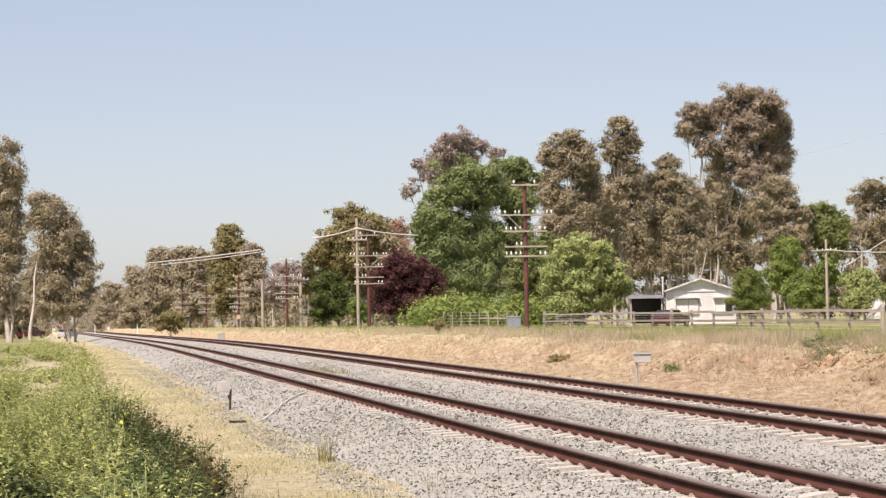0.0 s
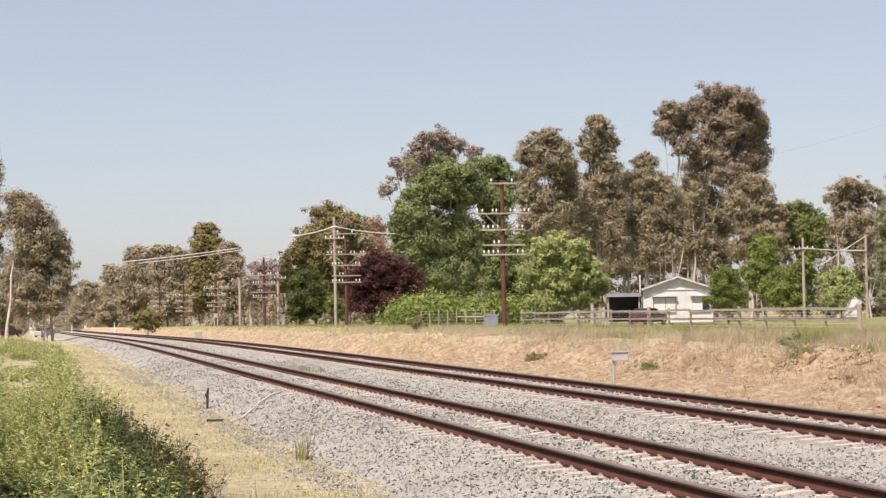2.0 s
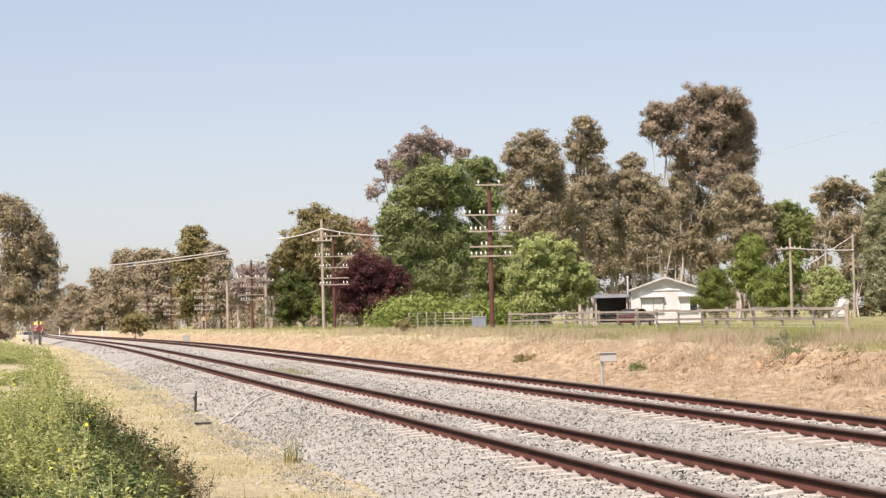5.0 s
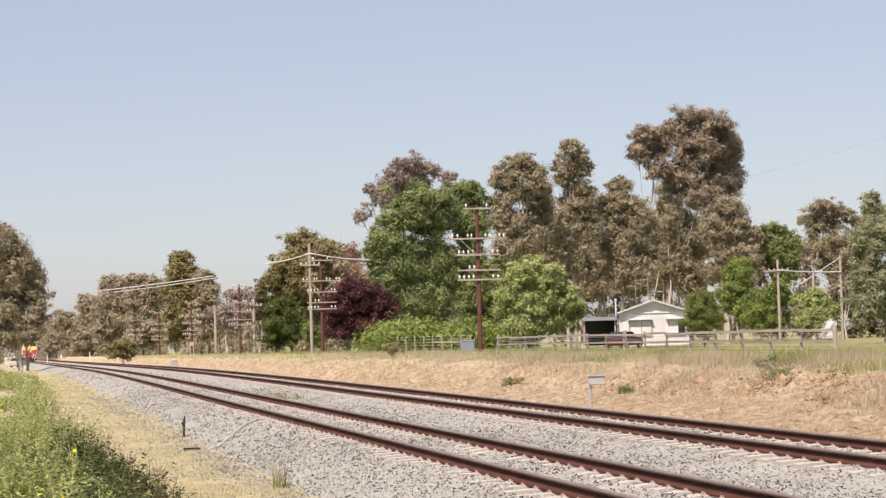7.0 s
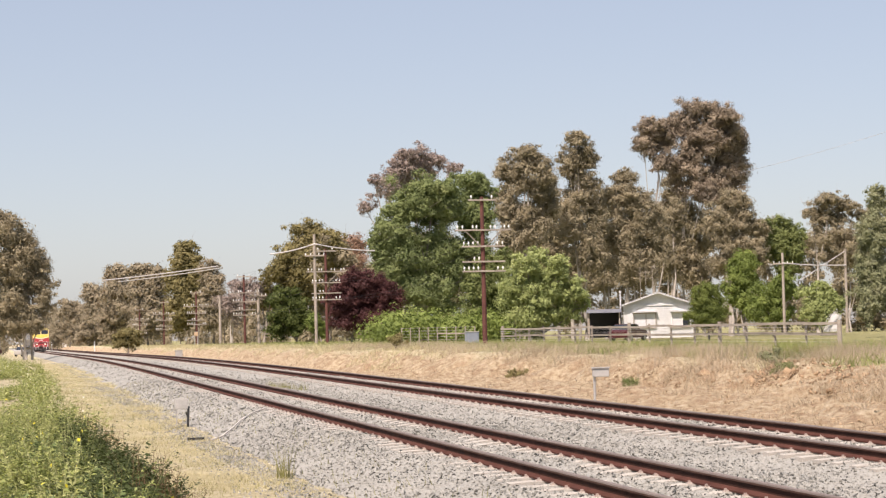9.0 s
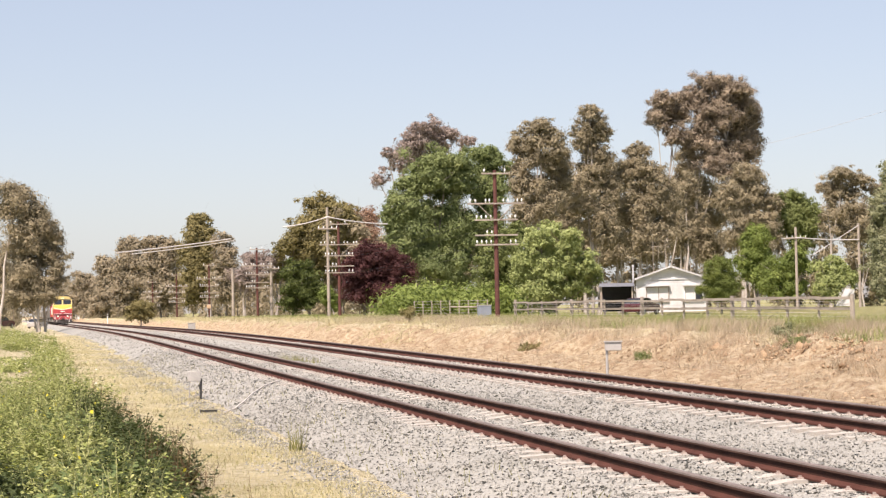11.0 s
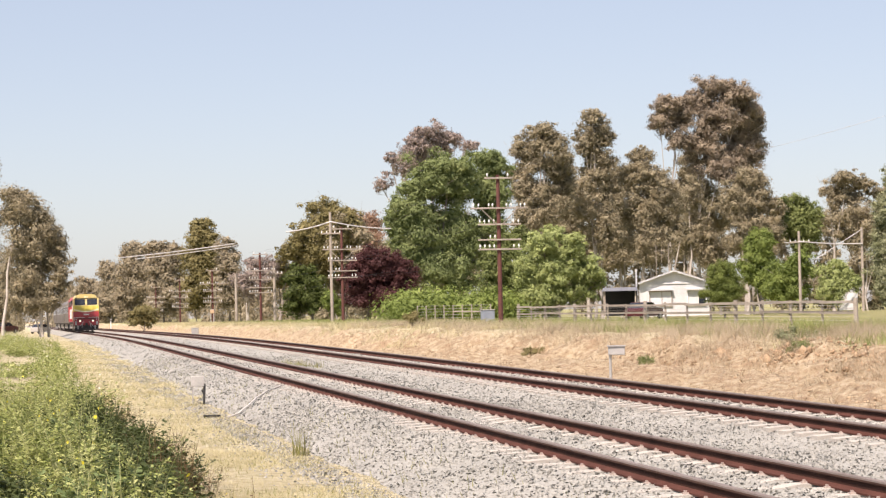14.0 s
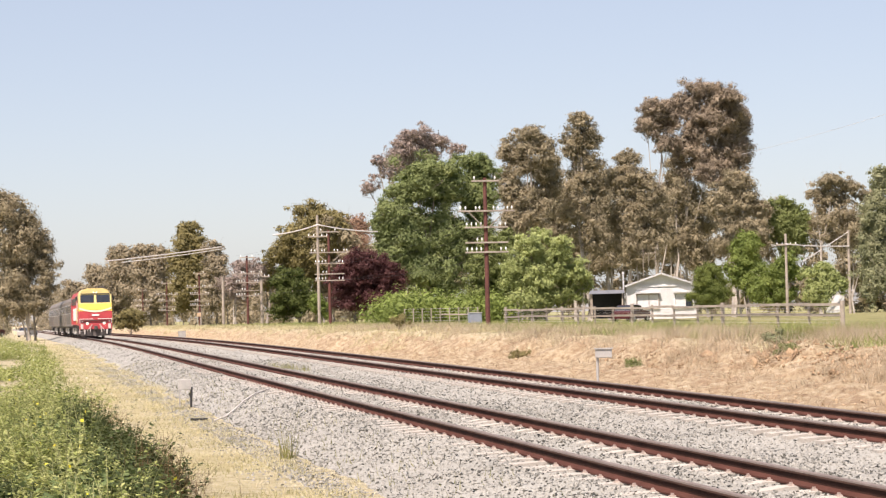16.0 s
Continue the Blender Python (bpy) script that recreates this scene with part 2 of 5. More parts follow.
def sheet(name, xs, ss, height, material):
    X, S = np.meshgrid(xs, ss)
    X = X + bend(S)
    Z = height(X, S)
    verts = np.stack([X, S, Z], -1).reshape(-1, 3)
    w = len(xs)
    i = (np.arange(len(ss) - 1)[:, None] * w + np.arange(w - 1)[None]).reshape(-1)
    faces = np.stack([i, i + 1, i + w + 1, i + w], 1)
    return solid(name, verts.tolist(), faces.tolist(), material, smooth=True)


def ground_material():
    """Earth: dry straw, sandy bank and thin green grass by the distance from the railway."""
    m, n, l, b = mat("earth", 0.95)
    at = n.new("ShaderNodeAttribute")
    at.attribute_name = "zone"
    sep = n.new("ShaderNodeSeparateColor")
    l.new(at.outputs["Color"], sep.inputs[0])
    t1, t2, t3 = noise_tex(n, l, 0.5), noise_tex(n, l, 5.0, 8.0), noise_tex(n, l, 40.0, 4.0)
    sand = ramp(n, [(0.33, (0.22, 0.135, 0.075)), (0.42, (0.41, 0.30, 0.18)), (0.54, (0.54, 0.425, 0.275)), (0.72, (0.64, 0.535, 0.38))])
    straw = ramp(n, [(0.32, (0.32, 0.268, 0.14)), (0.48, (0.53, 0.455, 0.28)), (0.7, (0.66, 0.59, 0.41))])
    green = ramp(n, [(0.3, (0.15, 0.16, 0.05)), (0.5, (0.27, 0.26, 0.10)), (0.72, (0.45, 0.37, 0.19))])
    l.new(t2.outputs["Fac"], sand.inputs["Fac"])
    l.new(t2.outputs["Fac"], straw.inputs["Fac"])
    l.new(t1.outputs["Fac"], green.inputs["Fac"])
    stain = noise_tex(n, l, 1.4, 7.0, 0.7)
    worn = ramp(n, [(0.48, (0, 0, 0)), (0.64, (1, 1, 1))])
    l.new(stain.outputs["Fac"], worn.inputs["Fac"])
    soil = n.new("ShaderNodeMix")
    soil.data_type = "RGBA"
    l.new(worn.outputs["Color"], soil.inputs[0])
    l.new(sand.outputs["Color"], soil.inputs[6])
    brown = ramp(n, [(0.35, (0.22, 0.135, 0.075)), (0.65, (0.54, 0.385, 0.235))])
    l.new(t3.outputs["Fac"], brown.inputs["Fac"])
    l.new(brown.outputs["Color"], soil.inputs[7])
    prev = straw.outputs["Color"]
    for channel, colour in (("Red", soil.outputs[2]), ("Green", green.outputs["Color"])):
        k = n.new("ShaderNodeMath")
        k.operation = "MULTIPLY_ADD"
        k.use_clamp = True
        l.new(t2.outputs["Fac"], k.inputs[0])
        k.inputs[1].default_value = 0.9
        a = n.new("ShaderNodeMath")
        a.operation = "MULTIPLY_ADD"
        a.inputs[1].default_value, a.inputs[2].default_value = 1.9, -0.9
        l.new(sep.outputs[channel], a.inputs[0])
        l.new(a.outputs[0], k.inputs[2])
        mx = n.new("ShaderNodeMix")
        mx.data_type = "RGBA"
        l.new(k.outputs[0], mx.inputs[0])
        l.new(prev, mx.inputs[6])
        l.new(colour, mx.inputs[7])
        prev = mx.outputs[2]
    l.new(prev, b.inputs["Base Color"])
    h = n.new("ShaderNodeMath")
    h.operation = "ADD"
    l.new(t2.outputs["Fac"], h.inputs[0])
    l.new(t3.outputs["Fac"], h.inputs[1])
    bump(n, l, b, h.outputs[0], 0.9, 0.09)
    return m


def spread(*spans):
    """Grid lines: (from, to, step) spans joined."""
    return np.unique(np.round(np.concatenate([np.arange(a, b + 1e-6, c) for a, b, c in spans]), 4))


XS = spread((-900, -100, 100), (-80, -10, 10), (-8, 2, 1), (2.5, 14, 0.5), (14.25, 24, 0.25), (25, 60, 2.5), (70, 200, 10), (300, 1500, 100))
SS = spread((-200, 0, 25), (5, 30, 2.5), (30.5, 110, 0.5), (112, 200, 2), (210, 700, 10), (750, 4500, 250))
ground = sheet("ground", XS, SS, ground_z, ground_material())
tagged(ground, "dry sandy railway land with straw-coloured grass and a worn bank", "ground", kind="structure")


def paint_zones(ob):
    me = ob.data
    co = np.empty(len(me.vertices) * 3)
    me.vertices.foreach_get("co", co)
    co = co.reshape(-1, 3)
    q = co[:, 0] - bend(co[:, 1])
    near = smooth(120, 45, co[:, 1])
    top = 17.6 + 3.2 * near
    sand = smooth(14.6, 15.2, q) * (1 - smooth(-1.2, 0.6, q - top))
    green = np.clip(smooth(-0.4, 2.0, q - top) * 0.75 + (1 - smooth(-4, 2.6, q)) * 0.9, 0, 1)
    col = np.stack([sand, green, q * 0, q * 0 + 1], 1)
    at = me.attributes.new("zone", "FLOAT_COLOR", "POINT")
    at.data.foreach_set("color", col.reshape(-1))


paint_zones(ground)


# ---- ballast ----
def ballast_z(x, s):
    q = x - bend(s)
    z = -0.62 + 0.432 * smooth(3.9, 6.35, q) - 0.12 * (smooth(9.0, 9.9, q) - smooth(10.6, 11.5, q)) - 0.40 * smooth(14.1, 15.3, q)
    z = z + 0.015 * wob(q, s, 3.1) + 0.02 * wob(q, s, 0.8, 2.0)
    return z + fall(s)


def stone_material(name):
    m, n, l, b = mat(name, 0.92)
    geo = n.new("ShaderNodeNewGeometry")
    big, fine = noise_tex(n, l, 0.35), noise_tex(n, l, 60.0, 3.0)
    v = n.new("ShaderNodeTexVoronoi")
    v.inputs["Scale"].default_value = 24.0
    tc = n.new("ShaderNodeTexCoord")
    l.new(tc.outputs["Object"], v.inputs["Vector"])
    add = n.new("ShaderNodeMath")
    add.operation = "MULTIPLY_ADD"
    add.inputs[1].default_value = 0.35
    l.new(geo.outputs["Random Per Island"], add.inputs[0])
    l.new(v.outputs["Color"], add.inputs[2])
    k = n.new("ShaderNodeMath")
    k.operation = "MULTIPLY_ADD"
    k.inputs[1].default_value = 0.5
    l.new(add.outputs[0], k.inputs[0])
    s2 = n.new("ShaderNodeMath")
    s2.operation = "MULTIPLY_ADD"
    s2.inputs[1].default_value, s2.inputs[2].default_value = 0.9, -0.4
    l.new(big.outputs["Fac"], s2.inputs[0])
    l.new(s2.outputs[0], k.inputs[2])
    r = ramp(n, [(0.0, (0.215, 0.21, 0.185)), (0.3, (0.29, 0.284, 0.252)), (0.65, (0.36, 0.352, 0.315)), (1.0, (0.44, 0.43, 0.39))])
    l.new(k.outputs[0], r.inputs["Fac"])
    l.new(r.outputs["Color"], b.inputs["Base Color"])
    bump(n, l, b, v.outputs["Distance"], 0.8, 0.03)
    return m


STONE = stone_material("ballast_stone")
bed = sheet("ballast_bed", spread((3.8, 15.3, 0.25)), spread((8, 120, 0.5), (122, 200, 2), (205, 900, 10)), ballast_z, STONE)
tagged(bed, "bed of pale grey crushed stone under two tracks", "ballast", kind="structure")


def scatter_stones(name, count, q0, q1, s0, s1, size, seed, thin=1.0):
    """Loose crushed stones lying on the bed, as one mesh."""
    rng = np.random.default_rng(seed)
    s = s0 + (s1 - s0) * rng.random(count) ** 1.3
    q = q0 + (q1 - q0) * rng.random(count) ** thin
    x = q + bend(s)
    z = np.maximum(ballast_z(x, s), np.where(q < 4.6, ground_z(x, s), -99))
    c = np.stack([x, s, z], 1)
    lump = np.array([(1, 0.1, -0.3), (-0.1, 1, -0.3), (-1, -0.1, -0.3), (0.1, -1, -0.3), (0, 0, 0.6)], float)
    tri = np.array([(0, 1, 4), (1, 2, 4), (2, 3, 4), (3, 0, 4)])
    r = size * rng.uniform(0.55, 1.25, (count, 1, 1))
    v = lump[None] * r * rng.uniform(0.5, 1.25, (count, 5, 3))
    # turn and tip every stone at random
    a = rng.normal(size=(count, 4)) * np.array([1, 0.35, 0.35, 1])
    a /= np.linalg.norm(a, axis=1, keepdims=True)
    w, i, j, k = a.T
    R = np.stack([1 - 2 * (j * j + k * k), 2 * (i * j - k * w), 2 * (i * k + j * w), 2 * (i * j + k * w), 1 - 2 * (i * i + k * k), 2 * (j * k - i * w),
                  2 * (i * k - j * w), 2 * (j * k + i * w), 1 - 2 * (i * i + j * j)], 1).reshape(-1, 3, 3)
    v = np.einsum("nij,nkj->nki", R, v) + c[:, None] + np.array([0, 0, size * 0.2])
    f = (tri[None] + 5 * np.arange(count)[:, None, None]).reshape(-1, 3)
    return fast_mesh(name, v.reshape(-1, 3), f, STONE)


def fast_mesh(name, verts, faces, material, parent=None):
    """A mesh from number arrays; all faces have as many corners."""
    me = bpy.data.meshes.new(name)
    n, k = faces.shape
    me.vertices.add(len(verts))
    me.vertices.foreach_set("co", np.ascontiguousarray(verts, dtype=np.float32).reshape(-1))
    me.loops.add(n * k)
    me.loops.foreach_set("vertex_index", np.ascontiguousarray(faces, dtype=np.int32).reshape(-1))
    me.polygons.add(n)
    me.polygons.foreach_set("loop_start", np.arange(0, n * k, k, dtype=np.int32))
    me.update(calc_edges=True)
    me.materials.append(material)
    ob = new(name, me)
    ob.parent = parent
    return ob


STONES = "loose grey crushed ballast stones"
tagged(scatter_stones("ballast_stones", 72000, 4.0, 15.0, 16, 44, 0.027, 1), STONES, "gravel", kind="stuff")
tagged(scatter_stones("ballast_stones", 45000, 4.0, 15.0, 38, 90, 0.035, 2), STONES, "gravel", kind="stuff")
tagged(scatter_stones("ballast_stones", 10000, 4.0, 15.0, 80, 200, 0.05, 3), STONES, "gravel", kind="stuff")
tagged(scatter_stones("ballast_stones", 3500, 3.3, 4.5, 16, 100, 0.028, 4, 0.5), "grey stones strayed into the dry verge", "gravel", kind="stuff")


# ---- tracks ----
def rail_mesh(name, side, parent):
    """One rail: foot, web and head in section, drawn along the line."""
    sec = [(-0.073, -0.165), (0.073, -0.165), (0.073, -0.150), (0.014, -0.112), (0.014, -0.045), (0.036, -0.042), (0.036, -0.022), (0.034, -0.006), (0.026, 0.0),
           (-0.026, 0.0), (-0.034, -0.006), (-0.036, -0.022), (-0.036, -0.042), (-0.014, -0.045), (-0.014, -0.112), (-0.073, -0.145)]
    ss = spread((5, 60, 5), (62.5, 250, 2.5), (260, 900, 10))
    k = len(sec)
    verts = [(float(bend(s)) + side + a, s, float(fall(s)) + b) for s in ss for a, b in sec]
    faces = [(i * k + j, i * k + (j + 1) % k, (i + 1) * k + (j + 1) % k, (i + 1) * k + j) for i in range(len(ss) - 1) for j in range(k)]
    ob = solid(name, verts, faces, RAIL_RUST, parent)
    ob.data.materials.append(RAIL_TOP)
    ob.data.materials.append(RAIL_WEB_SHADE)
    ob.data.materials.append(RAIL_HEAD)
    for p in ob.data.polygons:
        if p.index % k in (5, 11):
            p.material_index = 3
        elif p.index % k in (6, 7, 8, 9, 10):
            p.material_index = 1
        # web and underside of the head: painted as shaded by the head
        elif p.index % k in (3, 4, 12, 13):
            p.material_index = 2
    return ob


def sleeper_mesh():
    bm = bmesh.new()
    out = [(-1.25, -0.40), (1.25, -0.40), (1.25, -0.182), (0.95, -0.165), (0.55, -0.165), (0.3, -0.20), (-0.3, -0.20), (-0.55, -0.165), (-0.95, -0.165), (-1.25, -0.182)]
    prism(bm, out, -0.125, 0.125)
    bm.normal_update()
    me = bpy.data.meshes.new("sleeper")
    bm.to_mesh(me)
    bm.free()
    me.materials.append(CONCRETE)
    return me


def clip_mesh():
    bm = boxes((0, 0, 0.01, 0.06, 0.05, 0.02), (0.0, 0.0, 0.03, 0.03, 0.022, 0.022))
    me = bpy.data.meshes.new("rail_clip")
    bm.to_mesh(me)
    bm.free()
    me.materials.append(CLIP)
    return me


for metal in (RAIL_RUST, RAIL_WEB_SHADE, RAIL_TOP, RAIL_HEAD):
    metal.node_tree.nodes["Principled BSDF"].inputs["Specular IOR Level"].default_value = 0.12
SLEEPER, RAIL_CLIP = sleeper_mesh(), clip_mesh()


def track(side, label, first, last, clips_to):
    tr = thing("railway_track", label, "railway track", group="railway tracks")
    for d in (-GAUGE / 2, GAUGE / 2):
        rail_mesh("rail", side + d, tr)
    s, far = first, []
    while s < 420:
        m = line_pose(s, side) @ pose(0, 0, 0, 0, 0, random.uniform(-0.8, 0.8))
        m.translation.z += random.uniform(-0.006, 0.004)
        if s < last:
            sl = new("sleeper", SLEEPER)
            sl.parent = tr
            sl.matrix_basis = m
            if s < clips_to:
                for d in (-GAUGE / 2 - 0.105, -GAUGE / 2 + 0.105, GAUGE / 2 - 0.105, GAUGE / 2 + 0.105):
                    c = new("rail_clip", RAIL_CLIP)
                    c.parent = sl
                    c.matrix_basis = pose(d, 0, -0.168)
        else:
            far.append(m)
        s += SLEEPER_STEP
    co = np.array([v.co for v in SLEEPER.vertices])
    verts, faces, n = [], [], len(co)
    for i, m in enumerate(far):
        a = np.array(m)
        verts.append(co @ a[:3, :3].T + a[:3, 3])
        faces += [[i * n + v for v in p.vertices] for p in SLEEPER.polygons]
    tagged(solid("sleepers", np.concatenate(verts).tolist(), faces, CONCRETE, tr), kind="stuff")
    return tr


track(NEAR_TRACK, "rusty steel railway track on pale concrete sleepers in grey ballast", 12.0, 110, 60)
track(FAR_TRACK, "rusty steel railway track on concrete sleepers beside the sandy bank", 22.0, 115, 66)


# ---- trees ----
def tubes(name, limbs, material, parent, sides=7):
    """Bent tapering limbs, each a list of (point, radius), joined to one mesh."""
    verts, faces = [], []
    for limb in limbs:
        base = len(verts)
        for i, (p, r) in enumerate(limb):
            a = limb[max(i - 1, 0)][0]
            b = limb[min(i + 1, len(limb) - 1)][0]
            q = (Vector(b) - Vector(a)).to_track_quat("Z", "Y")
            for j in range(sides):
                w = 2 * math.pi * j / sides
                verts.append(tuple(Vector(p) + q @ Vector((math.cos(w) * r, math.sin(w) * r, 0))))
        for i in range(len(limb) - 1):
            for j in range(sides):
                faces.append((base + i * sides + j, base + i * sides + (j + 1) % sides, base + (i + 1) * sides + (j + 1) % sides, base + (i + 1) * sides + j))
    return solid(name, verts, faces, material, parent, smooth=True)


def leaves(name, centres, radii, count, size, material, parent, rng, droop=0.3, narrow=0.5, inner=0.3):
    """Leaf sprays round the given clump middles: small leaves over the outside of each clump, larger ones within it."""
    centres, radii = np.asarray(centres, float), np.asarray(radii, float)
    weight = radii[:, 0] * radii[:, 2]
    pick = rng.choice(len(centres), count, p=weight / weight.sum())
    d = rng.normal(size=(count, 3)) + np.array([0, 0, 0.25])
    d /= np.linalg.norm(d, axis=1, keepdims=True)
    core = rng.random(count) < inner
    rad = np.where(core, rng.uniform(0.2, 0.8, count), 0.9 + 0.14 * rng.normal(size=count) + 0.25 * (rng.random(count) < 0.1))
    c = centres[pick] + d * radii[pick] * rad[:, None]
    nrm = d + rng.normal(size=(count, 3)) * 0.32 + np.array([0, 0, 0.25])
    nrm /= np.linalg.norm(nrm, axis=1, keepdims=True)
    along = rng.normal(size=(count, 3))
    along[:, 2] -= droop * 2
    along -= nrm * (along * nrm).sum(1, keepdims=True)
    along /= np.linalg.norm(along, axis=1, keepdims=True)
    across = np.cross(nrm, along)
    L = size * rng.uniform(0.6, 1.4, (count, 1)) * np.where(core, 1.9, 1.0)[:, None]
    W = L * narrow * rng.uniform(0.7, 1.3, (count, 1))
    v = np.stack([c - along * L * 0.45 + across * W * 0.55, c + along * L * 0.55 + across * W * 0.1, c - along * L * 0.3 - across * W * 0.5], 1)
    f = np.arange(count * 3).reshape(-1, 3)
    return fast_mesh(name, v.reshape(-1, 3), f, material, parent)


STYLE = {
    # label, clump size share, leaf cover, leaf size, droop, narrow, bark
    "gum": ("gum tree with drooping olive-brown leaves and pale limbs", 0.40, 3.4, 0.20, 0.5, 0.45, PALE_BARK),
    "far": ("distant gum tree with dull olive-brown crown", 0.42, 4.2, 0.20, 0.4, 0.55, BARK),
    "olive": ("gum tree with dense olive-yellow crown", 0.42, 4.2, 0.20, 0.2, 0.6, BARK),
    "brown": ("half-bare tree with thin pinkish-brown crown", 0.40, 2.6, 0.18, 0.2, 0.4, BARK),
    "grey": ("tall gum tree with thin grey-brown crown", 0.38, 2.8, 0.18, 0.5, 0.45, PALE_BARK),
    "tall": ("very tall gum tree with dense brown-green clumped crown", 0.42, 4.6, 0.18, 0.5, 0.5, PALE_BARK),
    "green": ("large dense dark green shade tree", 0.40, 4.8, 0.19, 0.3, 0.55, BARK),
    "mid": ("mid-green leafy tree beside the fence", 0.38, 4.0, 0.17, 0.2, 0.6, BARK),
    "shrub": ("bushy bright green garden shrub", 0.38, 4.2, 0.16, 0.1, 0.6, BARK),
    "lime": ("young tree with bright light green leaves", 0.36, 4.0, 0.17, 0.3, 0.6, BARK),
    "pale": ("tree with pale silvery green leaves", 0.38, 4.2, 0.17, 0.3, 0.55, BARK),
    "dark": ("dense dark green bush", 0.40, 4.4, 0.18, 0.1, 0.6, BARK),
    "plum": ("purple-leaved plum tree with dense dark crown", 0.36, 4.2, 0.16, 0.1, 0.55, BARK),
    "cypress": ("rounded dense olive-green cypress beside the house", 0.34, 5.0, 0.12, -0.6, 0.4, BARK),
}


def tree(style, x, s, masses, seed, stems=1):
    """A tree on the ground at x, s. masses: its crown's foliage masses as (sideways, height, half width, half height)."""
    label, share, cover, size, droop, narrow, bark = STYLE[style]
    rng = np.random.default_rng(seed * 7 + 3)
    z0 = float(ground_z(x, s)) - 0.05
    t = thing("tree", label, "tree", Matrix.Translation((x, s, z0)), "trees beside the railway")
    size *= max(0.75, min(1.9, s / 210))
    wide = max(abs(dx) + rx for dx, z, rx, rz in masses)
    cs, rs, hubs, area = [], [], [], 0.0
    for dx, z, rx, rz in masses:
        rx, rz = rx * 1.14, rz * 1.12
        hub = Vector((dx, rng.uniform(-0.4, 0.4) * max(0.0, wide - rx * 0.7), z - z0))
        hubs.append((hub, rx))
        k0 = share * math.sqrt(rx * rz)
        n = int(14 + 4.2 * rx * rz / (k0 * k0))
        area += rx * rz
        for _ in range(n):
            d = rng.normal(size=3)
            d /= np.linalg.norm(d)
            k = k0 * rng.uniform(0.55, 1.15)
            q = rng.uniform(0.25, 1.0) ** 0.5 * (1 + 0.12 * rng.normal())
            cs.append((hub.x + d[0] * max(0.1, rx - 0.75 * k) * q, hub.y + d[1] * max(0.1, rx - 0.75 * k) * q, hub.z + d[2] * max(0.1, rz - 0.7 * k) * q))
            rs.append((k, k, k * rng.uniform(0.6, 0.85)))
    # foliage that joins the masses to their neighbours
    for i, (h, r) in enumerate(hubs):
        near = sorted((g for g in hubs if g[0] is not h), key=lambda g: (g[0] - h).length - g[1])[:3]
        for g, rg in near:
            area += 0.22 * r * r
            for _ in range(7):
                u = rng.uniform(0.25, 0.75)
                w = r + (rg - r) * u
                c = h.lerp(g, u) + Vector(rng.normal(size=3)) * w * 0.33
                k = share * w * rng.uniform(0.6, 1.1)
                cs.append(tuple(c))
                rs.append((k, k, k * rng.uniform(0.6, 0.85)))
    top = max(h.z for h, r in hubs)
    limbs = []
    for i in range(stems):
        foot = Vector((rng.normal() * 0.35 * wide * (stems > 1), rng.normal() * 0.8 * (stems > 1), 0))
        tip = max(hubs, key=lambda h: h[0].z - 1.5 * abs(h[0].x - foot.x) * (i > 0))[0]
        r0 = (0.010 * top + 0.05) * (1.0 if i == 0 else rng.uniform(0.45, 0.8))
        stem = []
        for k in (0, 0.12, 0.3, 0.5, 0.75, 1.0):
            p = foot.lerp(tip, k)
            p.x = foot.x + (tip.x - foot.x) * k ** 1.6 + rng.normal() * 0.012 * top * (0 < k < 1)
            stem.append((p, r0 * (1.3 if k == 0 else 1 - 0.8 * k)))
        limbs.append(stem)
    for h, r in hubs:
        stem = min(limbs[:stems], key=lambda l: abs(l[2][0].x - h.x))
        j = max(1, min(4, int((h.z - 0.5 * abs(h.x - stem[2][0].x) - r) / max(top, 1) * 5)))
        a, ra = stem[j]
        mid = a.lerp(h, 0.55) + Vector((0, 0, -0.08 * (h - a).length))
        limbs.append([(a, ra * 0.6), (mid, ra * 0.42), (h, ra * 0.22)])
        for _ in range(4):
            e = h + Vector(rng.normal(size=3)) * r * 0.5
            limbs.append([(mid.lerp(h, 0.6), ra * 0.24), (e, ra * 0.08)])
    tubes("trunk", limbs, bark, t, 6)
    count = int(cover * math.pi * area / (0.5 * size * size * narrow) * 0.7)
    leaves("crown", cs, rs, count, size, LEAF[style], t, rng, droop, narrow)
    return t


tree("gum", -0.2, 215, [(0.1, 16.3, 2.1, 2.8), (-0.3, 12.9, 1.8, 2.3), (0.6, 10.8, 1.9, 2.3), (0.1, 7.5, 2.0, 2.8), (-0.5, 3.8, 1.8, 2.9)], 1, 2)
tree("gum", 5.8, 248, [(-1.6, 12.9, 2.6, 3.0), (0.4, 10.6, 2.4, 3.1), (2.0, 8.1, 1.8, 3.0), (-0.6, 6.9, 3.0, 3.1), (2.7, 4.8, 1.2, 1.8), (-1.2, 2.7, 2.3, 2.1), (1.3, 2.7, 1.8, 1.7)], 2, 4)
tree("gum", 4.3, 300, [(-1.0, 5.6, 2.3, 4.7), (1.9, 2.5, 2.3, 2.3)], 3, 2)
tree("far", 25.5, 540, [(-0.1, 6.3, 2.8, 2.5), (-2.4, 8.2, 1.3, 1.0), (1.8, 2.0, 4.2, 4.5), (-4.3, 0.1, 2.2, 3.1)], 5, 2)
tree("far", 27.8, 480, [(-0.8, 8.6, 3.2, 3.2), (1.3, 3.9, 4.2, 5.0), (-2.4, 0.2, 3.1, 2.5)], 6, 2)
tree("far", 28.0, 420, [(-0.1, 11.7, 2.8, 2.0), (1.0, 7.6, 3.7, 4.1), (-1.1, 3.2, 3.3, 4.4)], 7, 3)
